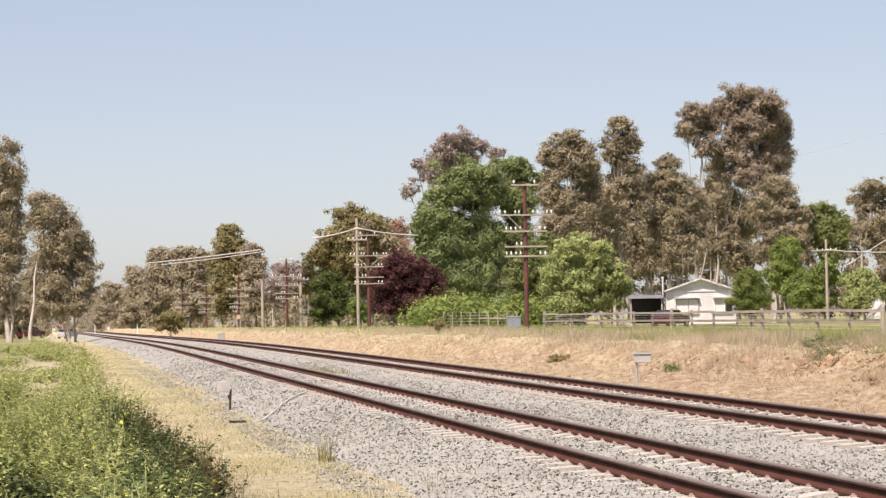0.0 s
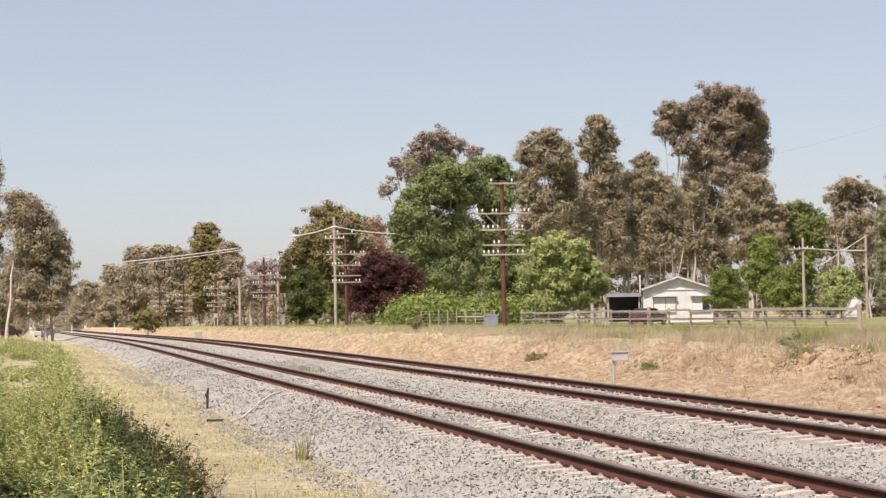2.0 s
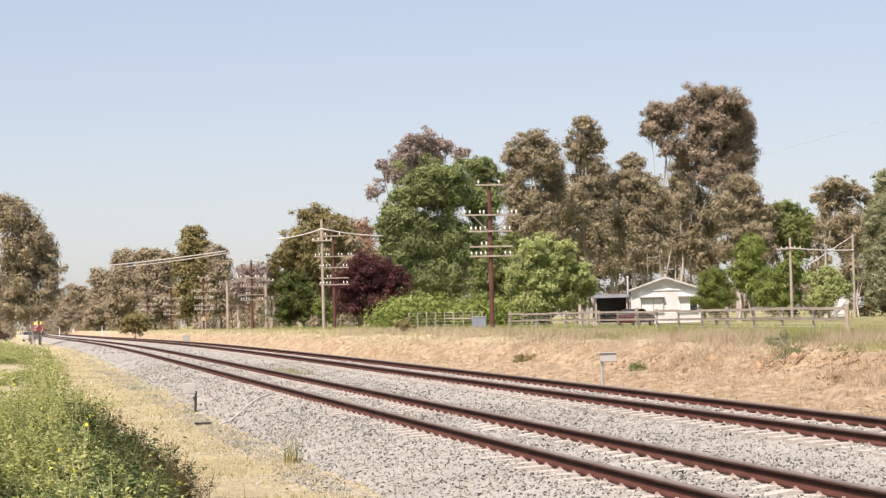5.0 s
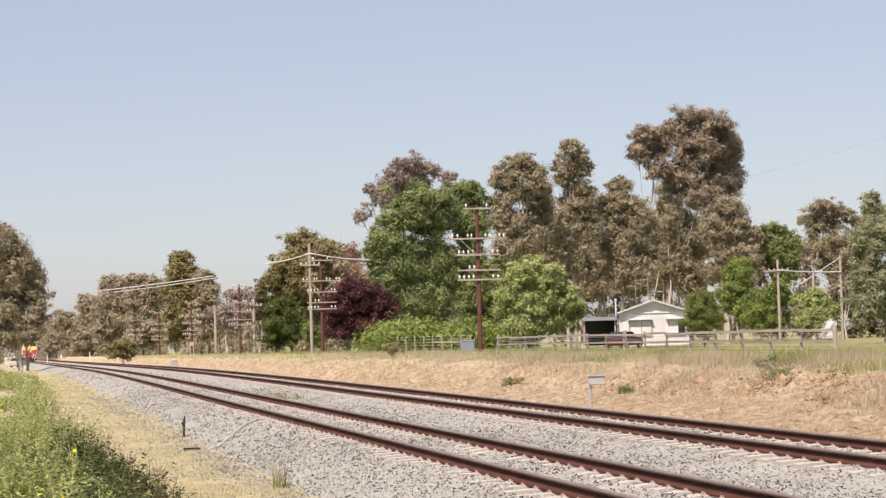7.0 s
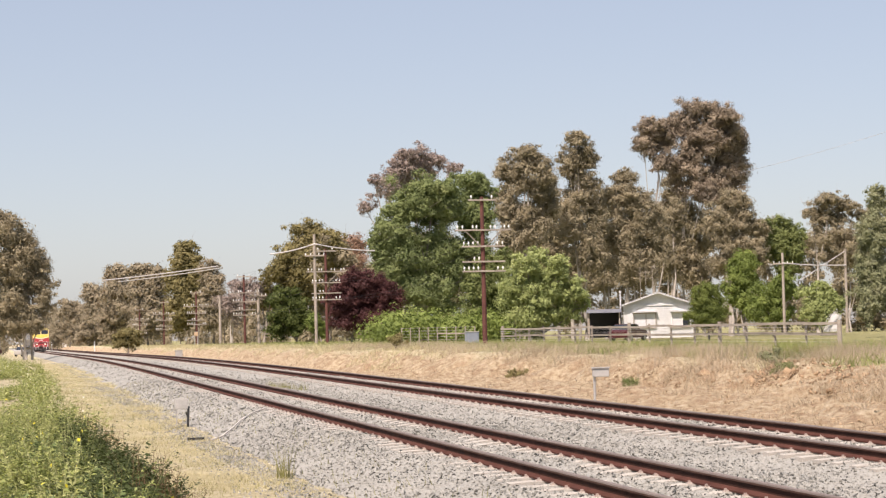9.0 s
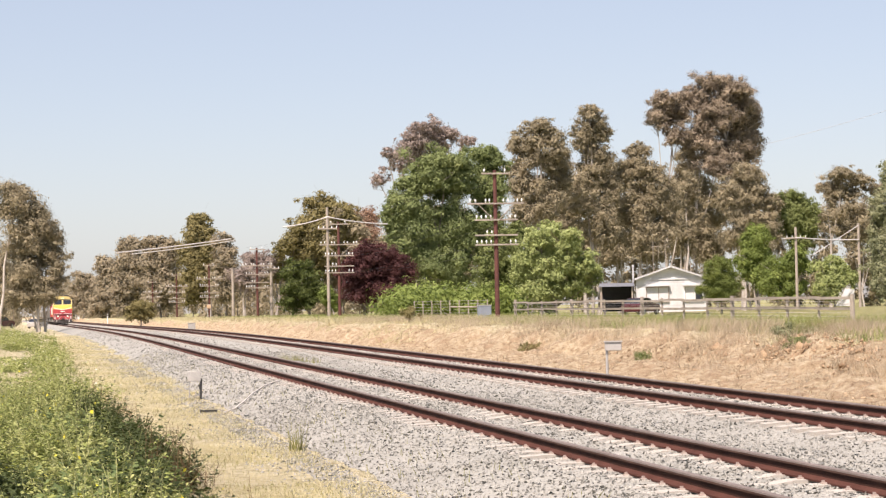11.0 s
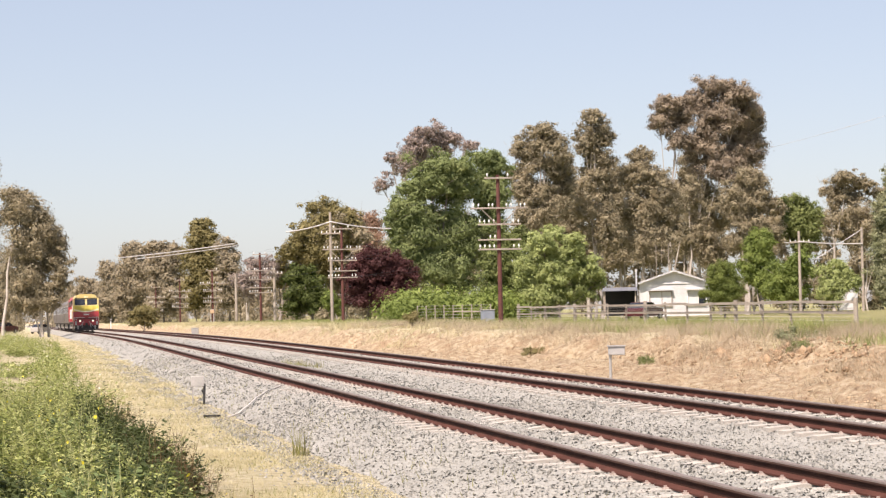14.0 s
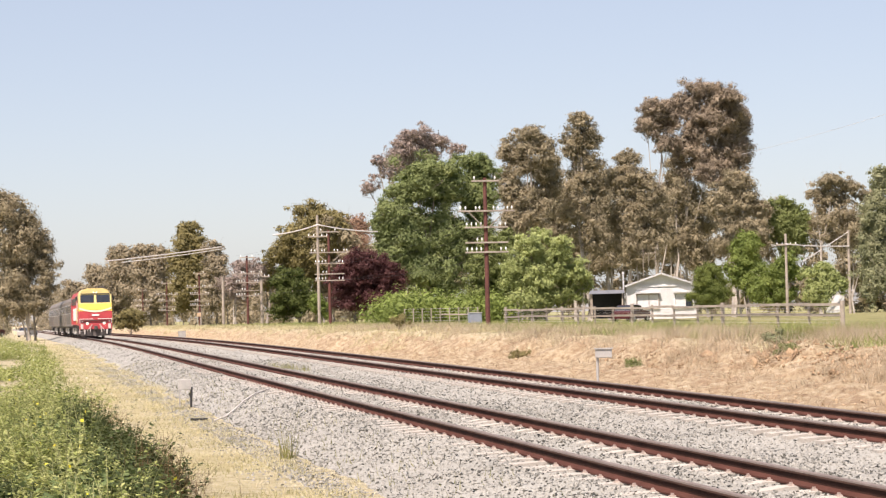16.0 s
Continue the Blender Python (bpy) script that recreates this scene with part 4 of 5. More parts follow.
def parked_car(x, s, turn, paint, label):
    t = thing("parked_car", label, "car", pose(x, s, float(ground_z(x, s)), 0, 0, turn))
    bm = bmesh.new()
    prism(bm, [(-2.2, 0.3), (2.2, 0.3), (2.25, 0.65), (2.05, 0.9), (1.0, 0.98), (-1.9, 0.98), (-2.2, 0.85)], -0.85, 0.85)
    bmesh.ops.bevel(bm, geom=list(bm.edges), offset=0.06, segments=2, affect="EDGES")
    part("body", bm, paint, t)
    bm = bmesh.new()
    prism(bm, [(1.05, 0.95), (0.35, 1.4), (-1.1, 1.42), (-1.8, 0.95)], -0.72, 0.72)
    part("cabin", bm, GLASS, t)
    part("roof", boxes((-0.4, 0, 1.43, 1.3, 1.35, 0.05), bevel=0.02), paint, t)
    for x1 in (-1.35, 1.4):
        for y1 in (-0.8, 0.8):
            w = part("wheel", rods(((x1, y1 - 0.1, 0.32), (x1, y1 + 0.1, 0.32), 0.32, 0.32, 16)), BLACK, t)
            part("rim", rods(((x1, y1 - 0.11, 0.32), (x1, y1 + 0.11, 0.32), 0.19, 0.19, 12)), STEEL_BOX, w)
    return t


house()
carport()
antenna()
shed(78.1, 195.0, 1.7, 2.5, -22, "small white garden shed behind the fence")
parked_car(53.7, 177.0, 50, CAR_RED, "dark maroon car parked in front of the carport")
parked_car(8.3, 330.0, 70, CAR_WHITE, "pale car parked far off under the trees")
parked_car(2.6, 285.0, 60, CAR_RED, "reddish car parked far off under the trees")


# ---- fences ----
def fence_z(s):
    return float(ground_z(31.0 + 0.012 * (s - 80), s))


def timber_fence():
    t = thing("timber_fence", "weathered grey timber post and rail fence with wire mesh", "fence")
    ss = [75.7 + 3.4 * i for i in range(17)]
    rng = random.Random(4)
    spots = []
    for i, s in enumerate(ss):
        x = 31.0 + 0.012 * (s - 80)
        z = fence_z(s)
        thick = 0.095 if i % 4 == 0 else 0.055
        lean = rng.uniform(-0.03, 0.03)
        top = z + 1.0 + rng.uniform(-0.03, 0.05) + (0.08 if i % 4 == 0 else 0)
        part("post", rods(((x, s, z - 0.3), (x + lean, s + lean, top), thick, thick * 0.95, 8)), TIMBER_GREY, t)
        spots.append(Vector((x - 0.09, s, z)))
    for a, b in zip(spots, spots[1:]):
        for h in (0.92, 0.55):
            j = rng.uniform(-0.03, 0.03)
            d = b - a
            m = Matrix.Translation((a + b) / 2 + Vector((0, 0, h + j))) @ d.to_track_quat("Y", "Z").to_matrix().to_4x4()
            part("rail", box(bmesh.new(), 0, 0, 0, 0.045, d.length + 0.1, 0.10, m=m), TIMBER_GREY, t)
    for h in (0.12, 0.25, 0.38, 0.68, 0.8):
        tubes("fence_wire", [[(p + Vector((-0.07, 0, h)), 0.006) for p in spots]], WIRE, t, 3)
    return t


def wire_fence():
    t = thing("wire_fence", "grey wire mesh yard fence with pale posts below the hedge", "fence")
    n = 9
    a, b = Vector((29.3, 150.0, 0.15)), Vector((32.4, 141.0, 0.15))
    for i in range(n):
        p = a.lerp(b, i / (n - 1))
        z = float(ground_z(p.x, p.y))
        part("post", rods(((p.x, p.y, z - 0.2), (p.x, p.y, z + 1.2), 0.04, 0.04, 6)), TIMBER_GREY, t)
    rows = [[(Vector((a.x, a.y, float(ground_z(a.x, a.y)) + h)), 0.008), (Vector((b.x, b.y, float(ground_z(b.x, b.y)) + h)), 0.008)] for h in (0.15, 0.35, 0.55, 0.75, 0.95, 1.15)]
    for row in rows:
        tubes("mesh_wire", [row], WIRE, t, 3)
    part("top_rail", rods(((30.9, 145.4, float(ground_z(30.9, 145.4)) + 0.75), (32.4, 141, float(ground_z(32.4, 141)) + 0.7), 0.05, 0.05, 6)), TIMBER_GREY, t)
    return t


timber_fence()
wire_fence()


def yard_cabinet(x, s, w, d, h, label, material, legs=0.0):
    t = thing("cabinet", label, "cabinet", Matrix.Translation((x, s, float(ground_z(x, s)))))
    part("body", boxes((0, 0, legs + h / 2, w, d, h), bevel=0.02), material, t)
    part("lid", boxes((0, 0, legs + h + 0.02, w + 0.06, d + 0.06, 0.05)), STEEL_BOX, t)
    part("door", boxes((0, -d / 2 - 0.012, legs + h / 2, w * 0.85, 0.02, h * 0.85)), material, t)
    for sx in (-1, 1):
        part("leg", boxes((sx * w * 0.4, 0, legs / 2, 0.06, d * 0.8, legs + 0.02)), STEEL_BOX, t)
    return t


BLUEGREY = plain("blue_grey_paint", (0.25, 0.28, 0.33), 0.6)
ORANGE = plain("faded_orange_paint", (0.62, 0.43, 0.28), 0.6)
yard_cabinet(29.9, 131.0, 0.75, 0.6, 0.75, "blue-grey metal cabinet by the wire fence", BLUEGREY, 0.05)
yard_cabinet(18.2, 195.0, 0.6, 0.5, 0.6, "grey slatted trackside cabinet on the bank edge", STEEL_BOX, 0.2)
yard_cabinet(26.3, 260.0, 0.45, 0.4, 0.45, "faded orange box on a telegraph pole foot", ORANGE, 1.2)


# ---- trackside signs and boxes ----
def junction_box():
    x, s = 15.7, 54.3
    z = float(ground_z(x, s))
    t = thing("junction_box", "pale metal trackside junction box on a slim post by the rails", "junction box", pose(x, s, z, 0, 0, -14))
    part("post", rods(((-0.14, 0, -0.2), (-0.14, 0, 1.0), 0.035, 0.035, 8)), STEEL_BOX, t)
    part("box", boxes((0.02, 0, 0.88, 0.42, 0.2, 0.22), bevel=0.015), STEEL_BOX, t)
    part("lid", boxes((0.02, 0, 1.0, 0.47, 0.26, 0.03)), STEEL_BOX, t)
    part("foot", boxes((-0.14, 0, 0.02, 0.2, 0.2, 0.06)), CONCRETE, t)
    return t


def marker_sign():
    x, s = 5.0, 52.1
    z = float(ballast_z(x, s))
    t = thing("marker_sign", "small blank grey marker plate with a dark stake in the ballast", "sign", pose(x, s, z, 0, 0, -8))
    part("stake", rods(((0.03, 0, -0.15), (0.06, 0, 0.5), 0.03, 0.026, 6), ((0.0, 0, 0.36), (0.05, 0, 0.2), 0.02, 0.02, 5)), BLACK, t, "black steel stake")
    part("plate", boxes((-0.1, -0.03, 0.56, 0.30, 0.03, 0.24), bevel=0.008), STEEL_BOX, t)
    part("post", rods(((-0.22, 0.0, -0.15), (-0.22, 0.0, 0.68), 0.018, 0.018, 6)), STEEL_BOX, t)
    return t


def track_lead():
    pts = [(4.45, 45.6), (4.7, 45.5), (5.15, 46.0), (5.5, 47.2), (5.9, 49.0), (6.4, 51.0), (6.95, 52.6)]
    limb = []
    for i, (x, s) in enumerate(pts):
        limb.append((Vector((x, s, float(ballast_z(x, s)) + 0.05)), 0.017))
    t = thing("track_cable", "pale rubber cable lying on the ballast to the rail", "cable")
    tubes("lead", [limb], TRAIN_PALE, t, 6)
    z = float(ballast_z(4.45, 45.6))
    part("bracket", boxes((4.42, 45.6, z + 0.1, 0.05, 0.05, 0.18), (4.58, 45.6, z + 0.16, 0.32, 0.05, 0.05)), BLACK, t, "black steel bracket")
    return t


def marker_post(x, s, h, label):
    z = float(ground_z(x, s))
    t = thing("marker_post", label, "post", Matrix.Translation((x, s, max(z, float(fall(s)) - 0.5))), "marker posts")
    part("post", boxes((0, 0, h / 2 - 0.1, 0.14, 0.08, h + 0.2), bevel=0.01), WHITE_PAINT, t)
    part("cap", boxes((0, -0.045, h - 0.2, 0.12, 0.012, 0.14)), BLACK, t)
    return t


junction_box()
marker_sign()
track_lead()
marker_post(16.0, 430.0, 2.0, "white marker post beside the far rails")
marker_post(19.3, 345.0, 1.9, "white marker post on the grassy verge")
yard_cabinet(24.0, 560.0, 1.0, 0.6, 1.1, "pale trackside box by the far rails", WHITE_PAINT, 0.1)


# ---- train ----
def bogie(t, y, name="bogie"):
    """Two axles, side frames and springs; wheels stand on the rails."""
    b = part(name, boxes((-1.05, y, 0.62, 0.16, 3.3, 0.30), (1.05, y, 0.62, 0.16, 3.3, 0.30), (0, y, 0.7, 2.1, 0.5, 0.25), bevel=0.02), TRAIN_DARK, t)
    for dy in (-1.25, 1.25):
        for sx in (-1, 1):
            part("wheel", rods(((sx * 0.70, y + dy, 0.49), (sx * 0.83, y + dy, 0.49), 0.49, 0.49, 20), ((sx * 0.83, y + dy, 0.49), (sx * 0.95, y + dy, 0.49), 0.16, 0.16, 10)), TRAIN_DARK, b)
            part("axle_box", boxes((sx * 1.16, y + dy, 0.52, 0.14, 0.36, 0.34), bevel=0.02), TRAIN_PALE, b, "pale dusty axle box")
    for dy in (-0.45, 0.45):
        for sx in (-1, 1):
            part("spring", rods(((sx * 1.12, y + dy, 0.45), (sx * 1.12, y + dy, 0.85), 0.11, 0.11, 8)), TRAIN_PALE, b)
    return b


def lathe_front(outline, y0, y1, taper):
    """A body block whose front is a little narrower and drawn back at the corners."""
    bm = bmesh.new()
    prism(bm, outline, y0, y1)
    for v in bm.verts:
        if abs(v.co.y - y0) < 1e-4:
            v.co.x *= taper
    return bm


def locomotive():
    t = thing("locomotive", "red and yellow diesel locomotive with dark windscreens and grey sides", "locomotive")
    side = [(-1.47, 1.12), (1.47, 1.12), (1.47, 3.65), (1.25, 4.02), (0.75, 4.2), (-0.75, 4.2), (-1.25, 4.02), (-1.47, 3.65)]
    part("hood", prism(bmesh.new(), side, -6.9, 9.9), TRAIN_RED, t, "red body side with dark vents")
    for i in range(7):
        for sx in (-1, 1):
            part("vent", boxes((sx * 1.48, -4.6 + i * 2.0, 3.2, 0.04, 1.5, 0.6)), TRAIN_DARK, t)
    for i in range(9):
        for sx in (-1, 1):
            part("body_rib", boxes((sx * 1.485, -6.2 + i * 1.9, 2.2, 0.04, 0.07, 2.0)), TRAIN_RED, t)
    for sx in (-1, 1):
        part("side_panel", boxes((sx * 1.50, -1.8, 2.05, 0.04, 9.6, 1.1)), WHITE_PAINT, t, "white side panel")
    # cab: lower red nose, yellow band, windscreen belt and roof
    part("cab", lathe_front([(-1.47, 1.05), (1.47, 1.05), (1.47, 2.3), (-1.47, 2.3)], -9.75, -6.9, 0.96), TRAIN_RED, t, "red painted nose and cab side")
    bm = bmesh.new()
    prism(bm, [(-1.46, 2.3), (1.46, 2.3), (1.46, 2.93), (-1.46, 2.93)], -9.75, -8.6)
    for v in bm.verts:
        if v.co.y < -9.5:
            v.co.x *= 0.96
            v.co.y += 0.12 * (v.co.z - 2.3) / 0.63
    part("band", bm, TRAIN_YELLOW, t, "bright yellow band below the windscreens")
    part("cab_side", boxes((0, -7.75, 3.03, 2.92, 1.7, 1.46)), TRAIN_RED, t)
    bm = bmesh.new()
    prism(bm, [(-1.46, 2.93), (1.46, 2.93), (1.46, 3.78), (-1.46, 3.78)], -9.6, -8.6)
    for v in bm.verts:
        if v.co.y < -9.5:
            v.co.x *= 0.955
            v.co.y += 0.03 + 0.28 * (v.co.z - 2.93) / 0.85
    part("windscreen_frame", bm, TRAIN_CREAM, t, "cream windscreen surround")
    lean = math.degrees(math.atan2(0.28, 0.85))
    for sx in (-1, 1):
        w = part("windscreen", box(bmesh.new(), sx * 0.69, 0, 0, 1.16, 0.04, 0.70, 0.015, Matrix.Translation((0, -9.44, 3.36)) @ pose(0, 0, 0, -lean)), GLASS, t, "dark tinted windscreen")
        part("wiper", box(bmesh.new(), sx * 0.5, -0.035, -0.1, 0.03, 0.02, 0.5, 0, Matrix.Translation((0, -9.44, 3.36)) @ pose(0, 0, 0, -lean)), BLACK, w)
        part("side_window", boxes((sx * 1.475, -7.75, 3.35, 0.03, 0.75, 0.62)), GLASS, t)
        part("cab_door", boxes((sx * 1.48, -6.95, 2.25, 0.04, 0.7, 1.7)), WHITE_PAINT, t, "white cab door")
        part("handrail", rods(((sx * 1.53, -7.4, 1.2), (sx * 1.53, -7.4, 2.6), 0.025, 0.025, 6)), TRAIN_YELLOW, t)
        part("mirror", boxes((sx * 1.6, -8.7, 3.4, 0.16, 0.06, 0.34)), BLACK, t)
    part("cab_roof", lathe_front([(-1.44, 3.78), (1.44, 3.78), (1.2, 4.12), (0.7, 4.28), (-0.7, 4.28), (-1.2, 4.12)], -9.28, -6.9, 0.9), TRAIN_CREAM, t, "pale yellow cab roof")
    part("horn", rods(((0.35, -8.9, 4.36), (0.35, -8.4, 4.36), 0.10, 0.05, 10), ((0.62, -8.9, 4.34), (0.62, -8.4, 4.34), 0.09, 0.05, 10)), BLACK, t)
    part("brow", boxes((0, -9.31, 3.80, 2.5, 0.10, 0.05)), BLACK, t, "dark strip over the windscreens")
    part("roof_unit", boxes((0.55, -8.1, 4.36, 0.7, 0.9, 0.22), bevel=0.04), TRAIN_DARK, t)
    # the pale smile stripe on the nose
    bm = bmesh.new()
    for i in range(14):
        a, b = -1.38 + i * 0.197, -1.38 + (i + 1) * 0.197
        za, zb = 2.20 + 0.28 * (a / 1.38) ** 2, 2.20 + 0.28 * (b / 1.38) ** 2
        v = [bm.verts.new((x, -9.775, z)) for x, z in ((a, za), (b, zb), (b, zb + 0.14), (a, za + 0.14))]
        u = [bm.verts.new((x, -9.74, z)) for x, z in ((a, za), (b, zb), (b, zb + 0.14), (a, za + 0.14))]
        bm.faces.new(v)
        for j in range(4):
            bm.faces.new((v[j], u[j], u[(j + 1) % 4], v[(j + 1) % 4]))
    part("stripe", bm, STRIPE_CREAM, t, "curved cream stripe across the nose")
    bm = bmesh.new()
    for i in range(10):
        a, b = -1.2 + i * 0.24, -1.2 + (i + 1) * 0.24
        za, zb = 2.34 + 0.28 * (a / 1.38) ** 2, 2.34 + 0.28 * (b / 1.38) ** 2
        v = [bm.verts.new((x, -9.765, z)) for x, z in ((a, min(za, 2.42)), (b, min(zb, 2.42)), (b, 2.44), (a, 2.44))]
        bm.faces.new(v)
    part("band_edge", bm, TRAIN_YELLOW, t)
    part("plate", boxes((0.0, -9.78, 1.95, 0.62, 0.03, 0.14)), WHITE_PAINT, t, "pale number plate with no readable figures")
    for sx in (-1, 1):
        h = part("headlight_box", boxes((sx * 0.72, -9.8, 1.22, 0.5, 0.1, 0.26), bevel=0.02), TRAIN_DARK, t)
        part("headlight", rods(((sx * 0.72, -9.9, 1.22), (sx * 0.72, -9.82, 1.22), 0.11, 0.11, 12)), HEADLIGHT, h, "lit round headlight")
        part("marker_light", rods(((sx * 1.15, -9.86, 1.4), (sx * 1.15, -9.78, 1.4), 0.06, 0.06, 8)), WHITE_PAINT, t)
        part("step", boxes((sx * 1.2, -9.55, 0.55, 0.4, 0.4, 0.04), (sx * 1.2, -9.55, 0.85, 0.4, 0.4, 0.04), (sx * 1.38, -9.55, 0.75, 0.04, 0.4, 0.7)), TRAIN_PALE, t)
        part("buffer_hose", rods(((sx * 0.42, -9.9, 1.0), (sx * 0.5, -9.95, 0.45), 0.035, 0.03, 6)), TRAIN_PALE, t)
        part("grab_rail", rods(((sx * 0.2, -9.86, 1.62), (sx * 1.35, -9.82, 1.62), 0.025, 0.025, 6), ((sx * 1.35, -9.82, 1.62), (sx * 1.35, -9.82, 1.05), 0.025, 0.025, 6)), WHITE_PAINT, t)
    part("headlight_pair", rods(((-0.1, -9.3, 3.92), (-0.1, -9.15, 3.92), 0.06, 0.06, 10), ((0.12, -9.3, 3.92), (0.12, -9.15, 3.92), 0.06, 0.06, 10)), HEADLIGHT, t, "lit pair of headlights above the windscreens")
    part("buffer_beam", boxes((0, -9.72, 0.98, 2.8, 0.3, 0.5), bevel=0.02), TRAIN_RED, t, "scuffed red buffer beam")
    part("walkway", boxes((0, -9.84, 1.5, 2.7, 0.16, 0.06)), TRAIN_DARK, t)
    for sx in (-1, 1):
        part("beam_stripe", boxes((sx * 1.18, -9.885, 0.98, 0.22, 0.02, 0.42)), TRAIN_PALE, t)
        part("jumper_cable", rods(((sx * 0.3, -9.9, 1.15), (sx * 0.75, -9.95, 0.6), 0.03, 0.03, 6), ((sx * 0.95, -9.9, 0.7), (sx * 0.95, -9.9, 0.3), 0.09, 0.07, 6)), TRAIN_PALE, t)
    part("coupler", boxes((0, -10.0, 0.85, 0.28, 0.5, 0.32), bevel=0.04), TRAIN_DARK, t)
    part("pilot", prism(bmesh.new(), [(-1.3, 0.15), (1.3, 0.15), (1.35, 0.75), (-1.35, 0.75)], -9.75, -9.62), TRAIN_DARK, t)
    part("underframe", boxes((0, 0.1, 1.0, 2.7, 19.4, 0.26)), TRAIN_DARK, t)
    part("fuel_tank", boxes((0, 0, 0.55, 2.5, 5.0, 0.7), bevel=0.1), TRAIN_DARK, t)
    bogie(t, -6.6)
    bogie(t, 6.6)
    return t


def coach():
    t = thing("passenger_coach", "dusty grey metal passenger coach with dark windows", "railway coach", group="coaches of the train")
    out = [(-1.45, 1.0), (1.45, 1.0), (1.47, 2.2), (1.42, 3.4), (1.1, 3.85), (0.5, 4.05), (-0.5, 4.05), (-1.1, 3.85), (-1.42, 3.4), (-1.47, 2.2)]
    part("body", prism(bmesh.new(), out, -11.3, 11.3), TRAIN_GREY, t)
    for sx in (-1, 1):
        for i in range(10):
            w = part("window", boxes((sx * 1.455, -8.55 + i * 1.9, 2.65, 0.05, 1.35, 0.75), bevel=0.01), GLASS, t)
            part("frame", boxes((sx * 1.47, -8.55 + i * 1.9, 3.06, 0.05, 1.45, 0.06)), STEEL_BOX, w)
            part("sill", boxes((sx * 1.475, -8.55 + i * 1.9, 2.25, 0.05, 1.45, 0.06)), STEEL_BOX, w)
        for y in (-10.5, 10.5):
            part("door", boxes((sx * 1.46, y, 2.1, 0.05, 0.85, 2.0), bevel=0.01), TRAIN_GREY, t)
        for z in (1.35, 1.6, 1.85):
            part("side_rib", boxes((sx * 1.47, 0, z, 0.04, 22.4, 0.05)), TRAIN_GREY, t)
    part("gangway", boxes((0, -11.5, 2.1, 1.1, 0.45, 2.2), (0, 11.5, 2.1, 1.1, 0.45, 2.2)), BLACK, t)
    part("underframe", boxes((0, 0, 0.95, 2.4, 22.2, 0.2), (0, -2.0, 0.65, 2.2, 2.4, 0.5), (0, 2.4, 0.65, 2.2, 1.8, 0.5)), TRAIN_DARK, t)
    bogie(t, -8.2)
    bogie(t, 8.2)
    return t


LOCO = locomotive()
COACH = coach()
TRAIN = [(LOCO, 10.0), (COACH, 32.0)] + [(copy_thing(COACH, pose(0, 900, 0)), 32.0 + 23.3 * i) for i in range(1, 4)]


